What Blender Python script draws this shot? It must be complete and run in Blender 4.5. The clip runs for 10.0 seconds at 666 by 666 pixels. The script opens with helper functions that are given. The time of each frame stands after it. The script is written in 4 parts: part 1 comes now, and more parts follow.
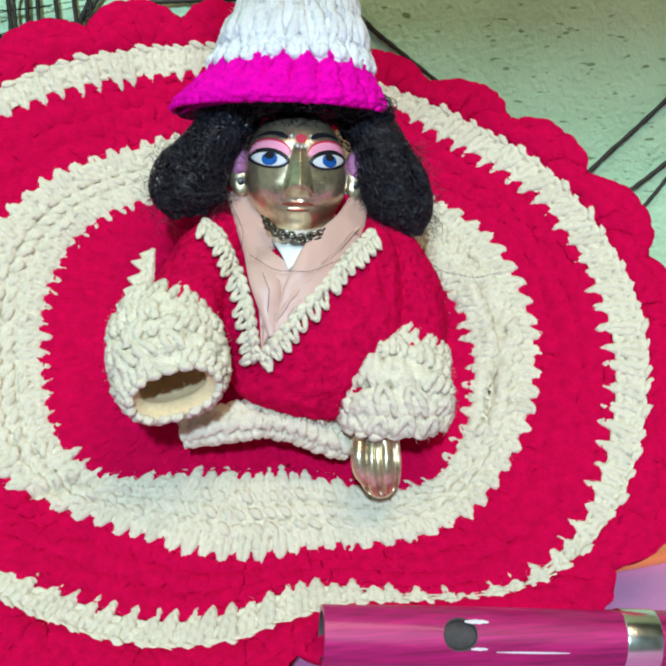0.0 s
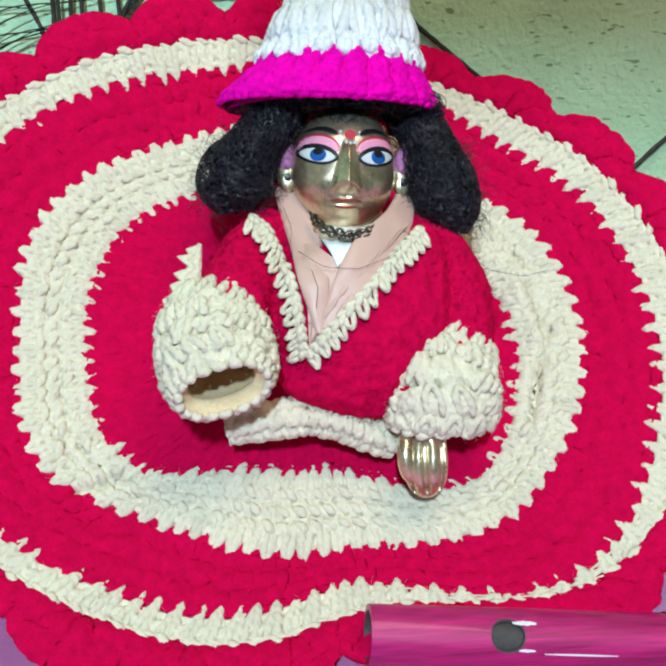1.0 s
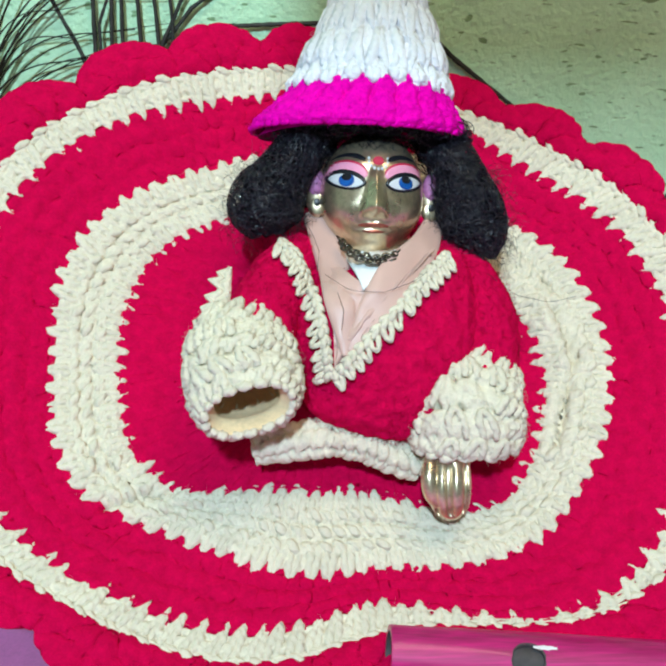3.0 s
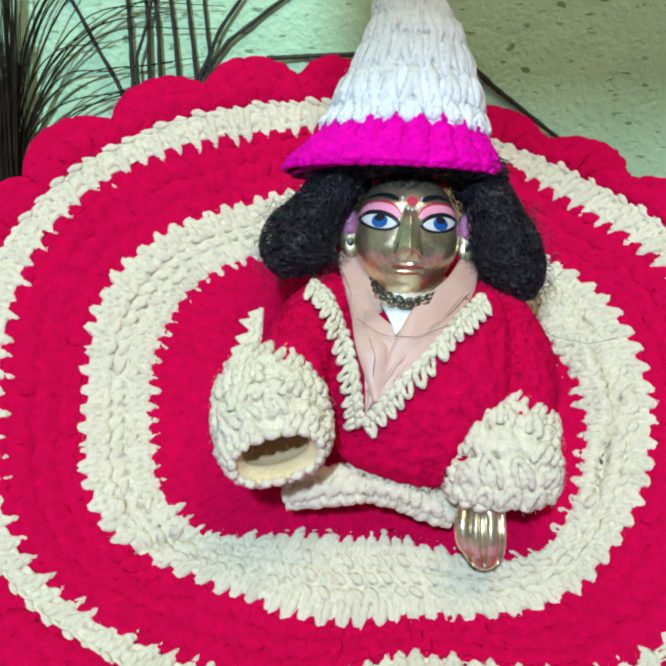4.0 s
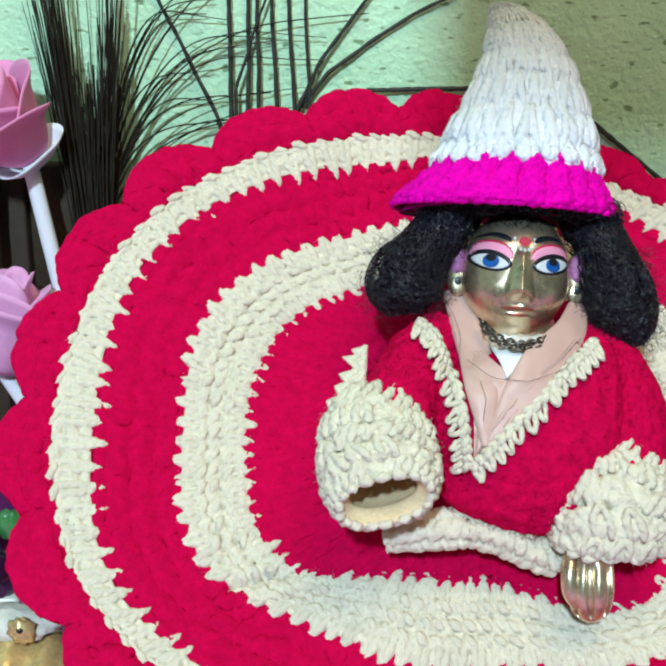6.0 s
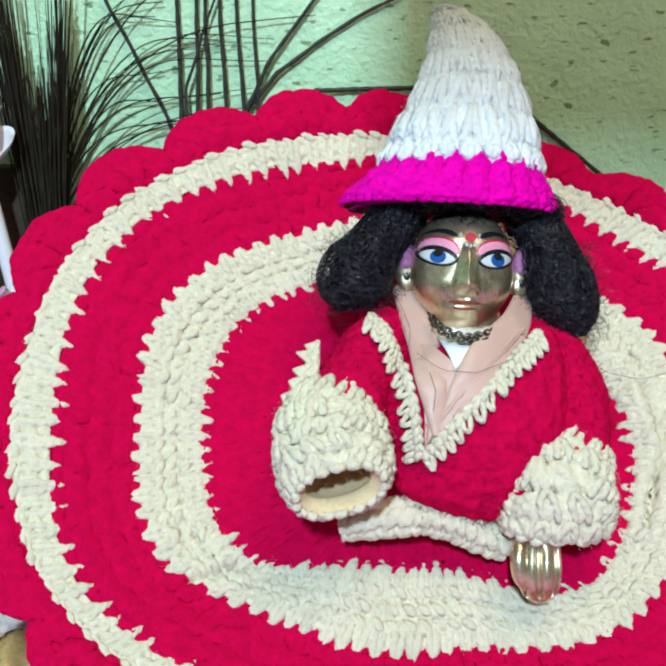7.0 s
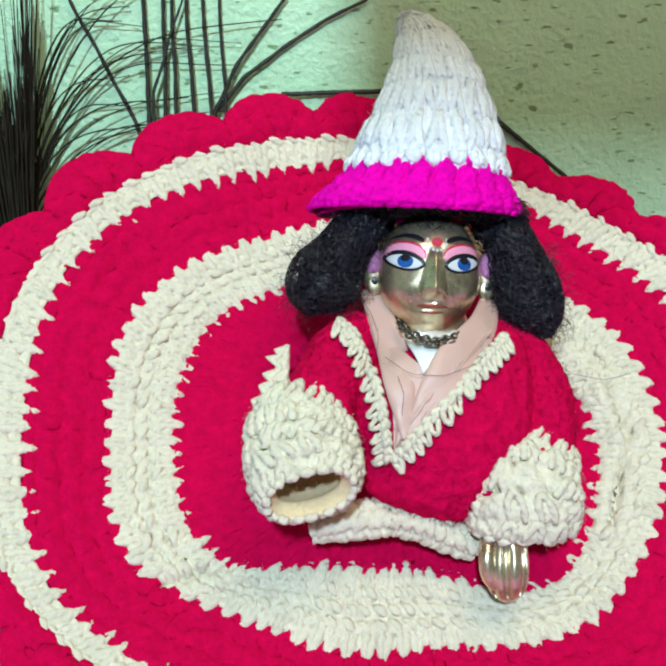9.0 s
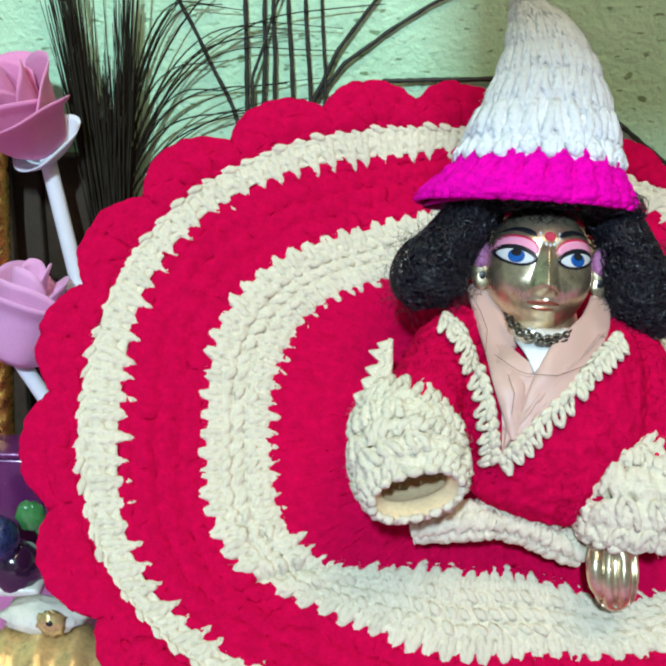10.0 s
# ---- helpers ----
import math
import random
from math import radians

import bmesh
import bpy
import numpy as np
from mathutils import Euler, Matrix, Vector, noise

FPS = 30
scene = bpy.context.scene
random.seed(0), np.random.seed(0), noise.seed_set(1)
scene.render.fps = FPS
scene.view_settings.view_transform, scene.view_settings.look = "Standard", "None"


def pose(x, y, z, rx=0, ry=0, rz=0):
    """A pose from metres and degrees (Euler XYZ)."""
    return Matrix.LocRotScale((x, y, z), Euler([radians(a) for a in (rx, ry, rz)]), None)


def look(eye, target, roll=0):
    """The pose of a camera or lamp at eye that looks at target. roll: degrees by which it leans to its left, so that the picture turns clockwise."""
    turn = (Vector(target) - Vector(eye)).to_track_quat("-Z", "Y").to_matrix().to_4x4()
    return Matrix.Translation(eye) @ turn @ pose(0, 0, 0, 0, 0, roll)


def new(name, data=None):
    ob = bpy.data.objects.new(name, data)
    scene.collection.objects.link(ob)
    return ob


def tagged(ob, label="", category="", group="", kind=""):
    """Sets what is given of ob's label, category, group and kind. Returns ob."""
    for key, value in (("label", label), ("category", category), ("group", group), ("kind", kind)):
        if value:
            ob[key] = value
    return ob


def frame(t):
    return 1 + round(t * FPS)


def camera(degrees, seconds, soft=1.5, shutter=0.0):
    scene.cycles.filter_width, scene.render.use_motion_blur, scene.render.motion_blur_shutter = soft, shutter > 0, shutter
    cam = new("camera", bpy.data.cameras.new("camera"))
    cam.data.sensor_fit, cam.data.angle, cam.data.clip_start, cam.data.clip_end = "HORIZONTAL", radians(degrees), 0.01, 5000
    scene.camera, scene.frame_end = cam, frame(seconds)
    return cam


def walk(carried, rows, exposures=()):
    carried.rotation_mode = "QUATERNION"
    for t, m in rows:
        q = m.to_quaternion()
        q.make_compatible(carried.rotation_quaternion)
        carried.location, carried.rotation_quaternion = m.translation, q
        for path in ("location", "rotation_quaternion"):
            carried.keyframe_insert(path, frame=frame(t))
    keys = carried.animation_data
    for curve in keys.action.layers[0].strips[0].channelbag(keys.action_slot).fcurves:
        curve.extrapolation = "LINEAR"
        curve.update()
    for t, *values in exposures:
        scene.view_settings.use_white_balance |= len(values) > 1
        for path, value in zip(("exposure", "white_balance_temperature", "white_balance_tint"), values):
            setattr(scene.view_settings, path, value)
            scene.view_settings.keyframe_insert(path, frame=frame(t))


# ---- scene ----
cam = camera(34.0, 10.0, soft=2.6)
PATH = [
    (0.0, -0.01159, -0.31233, 0.20905, 68.283, -0.777, -6.652),
    (0.5, -0.02319, -0.31097, 0.21034, 68.090, -0.983, -5.743),
    (1.0, -0.02059, -0.30921, 0.20889, 67.992, -1.017, -5.747),
    (1.5, -0.01619, -0.31014, 0.21101, 68.097, -1.090, -5.999),
    (2.0, -0.01424, -0.31304, 0.21106, 68.166, -1.049, -6.120),
    (2.5, -0.01375, -0.31479, 0.21023, 68.265, -1.345, -5.973),
    (2.7, -0.01613, -0.31589, 0.20775, 69.273, -1.182, -4.946),
    (4.0, -0.00753, -0.30537, 0.21734, 69.671, 0.046, -0.244),
    (4.5, -0.00857, -0.30641, 0.21671, 70.008, -0.004, -0.006),
    (5.0, -0.01005, -0.30283, 0.21670, 69.881, -0.099, -0.197),
    (5.5, -0.02118, -0.30218, 0.21989, 70.662, -1.175, 0.866),
    (5.7, -0.02631, -0.29925, 0.21972, 70.777, -1.034, 2.285),
    (6.8, -0.02791, -0.30091, 0.22210, 70.644, -0.784, 0.215),
    (7.0, -0.02767, -0.30688, 0.22283, 70.551, -0.844, -0.631),
    (7.5, -0.02834, -0.31317, 0.22502, 70.205, -0.938, -2.789),
    (8.0, -0.02302, -0.30962, 0.22172, 70.227, -1.086, -3.874),
    (8.5, -0.01733, -0.31026, 0.22482, 69.926, -0.808, -4.690),
    (9.0, -0.02743, -0.30864, 0.22730, 70.155, -0.901, -2.276),
    (9.5, -0.04122, -0.30117, 0.22646, 70.096, -0.713, 0.939),
    (10.0, -0.04095, -0.29998, 0.22568, 69.476, -1.142, 1.000),
]
walk(cam, [(t, pose(*p)) for t, *p in PATH])

# ---- world, lamps, exposure ----
world = bpy.data.worlds.new("world")
scene.world = world
world.use_nodes = True
world.node_tree.nodes["Background"].inputs[0].default_value = (0.9, 0.95, 1.0, 1)
world.node_tree.nodes["Background"].inputs[1].default_value = 0.02
scene.view_settings.exposure = 0.0


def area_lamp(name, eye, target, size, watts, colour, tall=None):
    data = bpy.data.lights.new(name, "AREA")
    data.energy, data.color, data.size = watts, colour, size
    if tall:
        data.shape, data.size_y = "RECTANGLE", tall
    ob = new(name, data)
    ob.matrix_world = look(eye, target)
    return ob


area_lamp("cool_lamp", (-0.22, -1.60, 1.22), (0.0, 0.0, 0.09), 0.05, 42, (0.58, 0.83, 1.0), tall=0.12)
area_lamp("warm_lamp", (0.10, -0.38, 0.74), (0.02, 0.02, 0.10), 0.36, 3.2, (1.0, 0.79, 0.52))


# ---- materials ----
def nodes_of(name):
    m = bpy.data.materials.new(name)
    m.use_nodes = True
    nt = m.node_tree
    return m, nt, nt.nodes["Principled BSDF"]


def link(nt, a, b):
    nt.links.new(a, b)


def maths(nt, op, a, b=None):
    n = nt.nodes.new("ShaderNodeMath")
    n.operation = op
    for i, v in enumerate((a, b)):
        if v is None:
            continue
        if isinstance(v, (int, float)):
            n.inputs[i].default_value = v
        else:
            link(nt, v, n.inputs[i])
    return n.outputs[0]


def noise_of(nt, scale, detail=4.0, rough=0.6, coord=None):
    n = nt.nodes.new("ShaderNodeTexNoise")
    n.inputs["Scale"].default_value, n.inputs["Detail"].default_value, n.inputs["Roughness"].default_value = scale, detail, rough
    if coord is None:
        coord = nt.nodes.new("ShaderNodeTexCoord").outputs["Object"]
    link(nt, coord, n.inputs["Vector"])
    return n.outputs["Fac"]


def ramp(nt, fac, stops):
    n = nt.nodes.new("ShaderNodeValToRGB")
    el = n.color_ramp.elements
    while len(el) < len(stops):
        el.new(0.5)
    for e, (p, c) in zip(el, stops):
        e.position, e.color = p, (*c, 1)
    link(nt, fac, n.inputs[0])
    return n.outputs[0]


def shade(c, k):
    return tuple(min(1.0, v * k) for v in c)


def surface(name, colour, rough=0.5, metal=0.0, vary=0.2, scale=150.0, bump=0.0003, fine=900.0, coat=0.0, sheen=0.0, rough_vary=0.15, spec=0.5, stretch=None):
    """Colour varied at two scales, with grain in the relief and the gloss."""
    m, nt, b = nodes_of(name)
    where = None
    if stretch:
        mp = nt.nodes.new("ShaderNodeMapping")
        mp.inputs["Scale"].default_value = stretch
        link(nt, nt.nodes.new("ShaderNodeTexCoord").outputs["Object"], mp.inputs["Vector"])
        where = mp.outputs[0]
    big, small = noise_of(nt, scale, 3.0, coord=where), noise_of(nt, fine, 3.0, coord=where)
    both = maths(nt, "ADD", maths(nt, "MULTIPLY", big, 0.6), maths(nt, "MULTIPLY", small, 0.4))
    link(nt, ramp(nt, both, [(0.3, shade(colour, 1 - vary)), (0.7, shade(colour, 1 + vary))]), b.inputs["Base Color"])
    r = maths(nt, "ADD", maths(nt, "MULTIPLY", big, 2 * rough_vary), rough - rough_vary)
    link(nt, r, b.inputs["Roughness"])
    b.inputs["Metallic"].default_value = metal
    b.inputs["Coat Weight"].default_value = coat
    b.inputs["Specular IOR Level"].default_value = spec
    b.inputs["Sheen Weight"].default_value = sheen
    if bump:
        bn = nt.nodes.new("ShaderNodeBump")
        bn.inputs["Distance"].default_value, bn.inputs["Strength"].default_value = bump, 0.6
        link(nt, both, bn.inputs["Height"])
        link(nt, bn.outputs[0], b.inputs["Normal"])
    return m


def yarn(name, colour, ply=2.0, vary=0.12, bump=0.0006, sheen=0.12, fuzz=900.0):
    """Twisted wool: the plies wind round the strand (u in mm along it, v round it), with fine fuzz."""
    m, nt, b = nodes_of(name)
    uv = nt.nodes.new("ShaderNodeUVMap")
    sep = nt.nodes.new("ShaderNodeSeparateXYZ")
    link(nt, uv.outputs[0], sep.inputs[0])
    phase = maths(nt, "ADD", maths(nt, "MULTIPLY", sep.outputs[0], 2.4), maths(nt, "MULTIPLY", sep.outputs[1], 6.2832 * ply))
    twist = maths(nt, "MULTIPLY", maths(nt, "ADD", maths(nt, "SINE", phase), 1.0), 0.5)
    fine = noise_of(nt, fuzz, 3.0, 0.7)
    big = noise_of(nt, 60.0, 2.0)
    geo = nt.nodes.new("ShaderNodeNewGeometry")
    tone = maths(nt, "ADD", maths(nt, "MULTIPLY", fine, 0.45), maths(nt, "MULTIPLY", big, 0.3))
    tone = maths(nt, "ADD", tone, maths(nt, "MULTIPLY", geo.outputs["Random Per Island"], 0.25))
    link(nt, ramp(nt, tone, [(0.25, shade(colour, 1 - vary)), (0.75, shade(colour, 1 + vary))]), b.inputs["Base Color"])
    b.inputs["Roughness"].default_value = 0.85
    b.inputs["Specular IOR Level"].default_value = 0.04
    b.inputs["Sheen Weight"].default_value = sheen
    b.inputs["Sheen Roughness"].default_value = 0.5
    hairy = noise_of(nt, 2600.0, 2.0, 0.7)
    height = maths(nt, "ADD", maths(nt, "MULTIPLY", twist, 0.45), maths(nt, "ADD", maths(nt, "MULTIPLY", fine, 0.9), maths(nt, "MULTIPLY", hairy, 0.5)))
    bn = nt.nodes.new("ShaderNodeBump")
    bn.inputs["Distance"].default_value, bn.inputs["Strength"].default_value = bump, 0.8
    link(nt, height, bn.inputs["Height"])
    link(nt, bn.outputs[0], b.inputs["Normal"])
    return m


CREAM = (0.74, 0.67, 0.53)
RED = (0.54, 0.0015, 0.054)
M_CREAM = yarn("cream_wool", CREAM, vary=0.10)
M_RED = yarn("red_wool", RED, vary=0.28, sheen=0.0)
M_REDBASE = surface("red_wool_felt", RED, 0.95, vary=0.22, scale=330.0, fine=1500.0, bump=0.0009, sheen=0.0, spec=0.03)
M_CREAMBASE = surface("cream_wool_felt", CREAM, 0.9, vary=0.16, scale=420.0, fine=1700.0, bump=0.0017, spec=0.05)
M_WHITEBASE = surface("lilac_white_wool_felt", (0.80, 0.83, 0.90), 0.9, vary=0.12, scale=420.0, fine=1700.0, bump=0.0015, spec=0.05)
M_MAGENTABASE = surface("magenta_wool_felt", (0.80, 0.001, 0.40), 0.9, vary=0.25, scale=420.0, fine=1700.0, bump=0.0015, spec=0.04)
M_WHITE = yarn("lilac_white_wool", (0.80, 0.83, 0.90), vary=0.08)
M_MAGENTA = yarn("magenta_wool", (0.80, 0.001, 0.40), vary=0.2, sheen=0.0)
M_LINING = surface("tan_lining", (0.78, 0.60, 0.36), 0.9, vary=0.2)
M_SATIN = surface("dusty_pink_satin", (0.60, 0.38, 0.33), 0.45, vary=0.06, scale=60.0, fine=2500.0, bump=0.00008, sheen=0.2)
M_COTTON = surface("white_cotton", (0.82, 0.82, 0.82), 0.7, vary=0.04, bump=0.0001)
M_BRASS = surface("aged_brass", (0.64, 0.52, 0.36), 0.30, 0.88, vary=0.40, scale=130.0, fine=600.0, bump=0.00016, rough_vary=0.12, coat=0.25)
M_HAIR = surface("black_hair", (0.013, 0.012, 0.020), 0.26, vary=0.4, bump=0.0)
M_HAIRBASE = surface("black_hair_mass", (0.006, 0.005, 0.008), 0.8, vary=0.4, scale=300.0, fine=1200.0, bump=0.001, spec=0.1)
M_INK = surface("black_enamel", (0.008, 0.009, 0.014), 0.35, vary=0.2, bump=0.0)
M_EYEWHITE = surface("white_enamel", (0.60, 0.64, 0.68), 0.35, vary=0.05, bump=0.0)
M_IRIS = surface("blue_enamel", (0.006, 0.085, 0.34), 0.3, vary=0.35, scale=500.0, bump=0.0)
M_LID = surface("pink_enamel", (0.80, 0.32, 0.48), 0.4, vary=0.1, bump=0.0)
M_MARK = surface("crimson_enamel", (0.50, 0.02, 0.07), 0.45, vary=0.15, bump=0.0)
M_LIP = surface("worn_red_lip_paint", (0.36, 0.10, 0.07), 0.35, 0.6, vary=0.3, scale=500.0, bump=0.0)
M_EARPAINT = surface("worn_violet_paint", (0.34, 0.12, 0.28), 0.6, 0.2, vary=0.6, scale=700.0, bump=0.0002)
M_CHAIN = surface("tarnished_silver", (0.20, 0.18, 0.15), 0.35, 1.0, vary=0.3, bump=0.0)


# ---- frames of reference and mesh building ----
LEAN = radians(20)
BX, BU, BN = Vector((1, 0, 0)), Vector((0, math.sin(LEAN), math.cos(LEAN))), Vector((0, -math.cos(LEAN), math.sin(LEAN)))
BO = Vector((0, 0, 0.085))


def bd(p):
    """Leaning frame of the figure, in mm (across, up, forward), to the world in metres."""
    return BO + (BX * p[0] + BU * p[1] + BN * p[2]) * 0.001


def mm(p):
    return Vector(p) * 0.001


class Builder:
    """Collects verts, faces and a uv per corner, and becomes one mesh."""

    def __init__(self):
        self.v, self.f, self.uv, self.m = [], [], [], []
        self.rough = 0.0

    def grid(self, rows, close=False, slot=0, caps=False):
        base, n = len(self.v), len(rows[0])
        for r in rows:
            self.v.extend(tuple(p) for p in r)
        for i in range(len(rows) - 1):
            for j in range(n if close else n - 1):
                k = (j + 1) % n
                a = base + i * n
                self.f.append((a + j, a + k, a + n + k, a + n + j))
                self.uv.append(((j / n, i), ((j + 1) / n, i), ((j + 1) / n, i + 1), (j / n, i + 1)))
                self.m.append(slot)
        if caps:
            for i, turn in ((0, True), (len(rows) - 1, False)):
                loop = [base + i * n + j for j in range(n)]
                loop = loop[::-1] if turn else loop
                self.f.append(tuple(loop))
                self.uv.append(tuple((0.5, 0.5) for _ in loop))
                self.m.append(slot)

    def tube(self, pts, radii, sides=6, slot=0, up=None):
        """A strand through the points, tapered by the radii, with closed ends."""
        pts = [Vector(p) for p in pts]
        ref = Vector(up) if up is not None else Vector((0.31, 0.53, 0.79))
        base, run, n = len(self.v), 0.0, len(pts)
        us = []
        for i, p in enumerate(pts):
            t = (pts[min(i + 1, n - 1)] - pts[max(i - 1, 0)])
            if t.length < 1e-9:
                t = Vector((0, 0, 1))
            t.normalize()
            a = t.cross(ref)
            if a.length < 1e-3:
                a = t.cross(Vector((1, 0, 0)))
            a.normalize()
            b = t.cross(a)
            if i:
                run += (p - pts[i - 1]).length * 1000
            us.append(run)
            for j in range(sides):
                w = 2 * math.pi * j / sides
                d = a * math.cos(w) + b * math.sin(w)
                k = 1 + self.rough * (noise.noise((p + d * radii[i]) * 1100) + 0.7 * noise.noise((p + d * radii[i]) * 2600)) if self.rough else 1.0
                self.v.append(tuple(p + d * (radii[i] * k)))
        for i in range(n - 1):
            for j in range(sides):
                k = (j + 1) % sides
                a = base + i * sides
                self.f.append((a + j, a + k, a + sides + k, a + sides + j))
                self.uv.append(((us[i], j / sides), (us[i], (j + 1) / sides), (us[i + 1], (j + 1) / sides), (us[i + 1], j / sides)))
                self.m.append(slot)
        for i, turn in ((0, True), (n - 1, False)):
            loop = [base + i * sides + j for j in range(sides)]
            loop = loop if not turn else loop[::-1]
            self.f.append(tuple(loop))
            self.uv.append(tuple((us[i], 0.5) for _ in loop))
            self.m.append(slot)

    def mesh(self, name, mats, smooth=True):
        me = bpy.data.meshes.new(name)
        me.from_pydata(self.v, [], self.f)
        layer = me.uv_layers.new(name="UVMap")
        layer.data.foreach_set("uv", [c for face in self.uv for pair in face for c in pair])
        for mt in mats:
            me.materials.append(mt)
        me.polygons.foreach_set("material_index", self.m)
        me.polygons.foreach_set("use_smooth", [smooth] * len(self.f))
        me.update()
        return me


def part(name, build, mats, parent=None, label="", smooth=True):
    """One mesh object under a thing or a part."""
    mats = mats if isinstance(mats, (list, tuple)) else [mats]
    ob = new(name, build.mesh(name, mats, smooth))
    if parent is not None:
        ob.parent = parent
    if label:
        tagged(ob, label=label)
    return ob


def thing(name, label, category, group="", kind=""):
    return tagged(new(name), label, category, group, kind)


def rounded_box(bm_build, lo, hi, edge=0.0):
    """A box with bevelled edges, added to a builder."""
    bm = bmesh.new()
    bmesh.ops.create_cube(bm, size=1.0)
    for v in bm.verts:
        v.co = Vector([lo[i] + (hi[i] - lo[i]) * (v.co[i] + 0.5) for i in range(3)])
    if edge:
        bmesh.ops.bevel(bm, geom=list(bm.edges), offset=edge, segments=2, profile=0.5, affect="EDGES")
    base = len(bm_build.v)
    bm.verts.index_update()
    bm_build.v.extend(tuple(v.co) for v in bm.verts)
    for f in bm.faces:
        bm_build.f.append(tuple(base + v.index for v in f.verts))
        bm_build.uv.append(tuple((0.0, 0.0) for _ in f.verts))
        bm_build.m.append(0)
    bm.free()


def smoothstep(a, b, x):
    q = min(1.0, max(0.0, (x - a) / (b - a)))
    return q * q * (3 - 2 * q)


def wobble(p, scale, amount):
    return noise.noise(Vector(p) * scale) * amount


class Loft:
    """A body of oval sections along a line, in the leaning frame: (across, up, forward, half width, half depth)."""

    def __init__(self, sections, power=2.0, level=False):
        self.s, self.power, self.level = sections, power, level

    def section(self, t):
        x = min(max(t, 0.0), 0.99999) * (len(self.s) - 1)
        i, q = int(x), x - int(x)
        a, b = self.s[max(i - 1, 0)], self.s[i]
        c, d = self.s[i + 1], self.s[min(i + 2, len(self.s) - 1)]
        return [0.5 * (2 * b[k] + (c[k] - a[k]) * q + (2 * a[k] - 5 * b[k] + 4 * c[k] - d[k]) * q * q + (3 * b[k] - a[k] - 3 * c[k] + d[k]) * q ** 3) for k in range(5)]

    def point(self, phi, t):
        """phi 0 faces forward and grows to the right; t runs along the line."""
        cx, cu, cn, rx, rn = self.section(t)
        lo, hi = self.section(max(0, t - 0.02)), self.section(min(1, t + 0.02))
        axis = (Vector(hi[:3]) - Vector(lo[:3])).normalized()
        right = axis.cross(Vector((0, 0, 1)))
        if right.length < 0.2:
            right = Vector((1, 0, 0))
        if self.level:
            right, axis = Vector((1, -0.035, 0)), Vector((0, 1, 0))
        right.normalize()
        if right.x < 0:
            right = -right
        ahead = right.cross(axis)
        if ahead.z < 0:
            ahead = -ahead
        e = 2.0 / self.power
        s, c = math.sin(phi), math.cos(phi)
        s, c = math.copysign(abs(s) ** e, s), math.copysign(abs(c) ** e, c)
        return Vector((cx, cu, cn)) + right * (rx * s) + ahead * (rn * c)

    def __call__(self, phi, t):
        p = self.point(phi, t)
        a, b = self.point(phi + 0.03, t) - self.point(phi - 0.03, t), self.point(phi, min(1, t + 0.02)) - self.point(phi, max(0, t - 0.02))
        n = a.cross(b)
        if n.length < 1e-9:
            n = Vector((0, 0, 1))
        n.normalize()
        cx, cu, cn, *_ = self.section(t)
        if n.dot(p - Vector((cx, cu, cn))) < 0:
            n = -n
        return bd(p), (bd(p + n) - bd(p)).normalized()

    def rows(self, nt, nphi, shrink=0.0, t0=0.0, t1=1.0):
        out = []
        for i in range(nt + 1):
            t = t0 + (t1 - t0) * i / nt
            row = []
            for j in range(nphi):
                p, n = self(2 * math.pi * j / nphi, t)
                row.append(p - n * shrink)
            out.append(row)
        return out


def along(line, q):
    x = min(max(q, 0), 0.9999) * (len(line) - 1)
    i = int(x)
    return line[i].lerp(line[i + 1], x - i)


def v_stitch(build, S, a, da, b0, b1, r, lift, skew=0.0, spread=0.42, jitter=0.12, slot=0):
    """One crochet stitch on the surface S(a, b): two fat strands that meet in a point at b1."""
    ja = random.uniform(-jitter, jitter) * da
    jb = random.uniform(-jitter, jitter) * (b1 - b0)
    for side in (-1, 1):
        pts = []
        for q, wide, high in ((0.0, 1.0, 0.2), (0.3, 1.0, 0.9), (0.62, 0.72, 1.0), (0.88, 0.32, 0.7), (1.0, 0.12, 0.15)):
            p, n = S(a + ja + side * spread * wide * da * 0.5 + skew * q * da, b0 + (b1 - b0) * q + jb * q)
            pts.append(p + n * (lift * high))
        k = random.uniform(0.9, 1.12)
        build.tube(pts, [r * 0.6 * k, r * k, r * 1.05 * k, r * 0.8 * k, r * 0.3 * k], 6, slot, up=n)


def knit(a, b):
    """Height of crocheted loops at a stitches along and b rows up, and the depth of the small gaps between them."""
    row = math.floor(b)
    f = b - row
    a2 = a + 0.37 * row + (0.7 if row % 2 else -0.7) * (f - 0.5)
    cell = math.floor(a2)
    g = a2 - cell
    lobe = (math.sin(math.pi * g) * math.sin(math.pi * f)) ** 0.45 if 0 < f < 1 and 0 < g < 1 else 0.0
    lobe *= 1 - 0.16 * math.exp(-((g - 0.5) / 0.09) ** 2)
    pick = (math.sin(cell * 12.9898 + row * 78.233) * 43758.5453) % 1.0
    hole = math.exp(-(min(g, 1 - g) / 0.13) ** 2 - (min(f, 1 - f) / 0.2) ** 2) * (1.0 if pick > 0.45 else 0.25)
    return lobe * (0.85 + 0.3 * pick), hole


def purl(a, b):
    """Height of knitted columns of V-shaped loops."""
    g = a - math.floor(a)
    v = b + 0.9 * abs(g - 0.5)
    f = v - math.floor(v)
    h = g * 2 - math.floor(g * 2)
    lobe = math.sin(math.pi * h) ** 0.5 * math.sin(math.pi * f) ** 0.35 if 0 < f < 1 and 0 < h < 1 else 0.0
    return lobe, math.exp(-(min(g, 1 - g) / 0.08) ** 2) * math.exp(-((f - 0.0) / 0.2) ** 2)


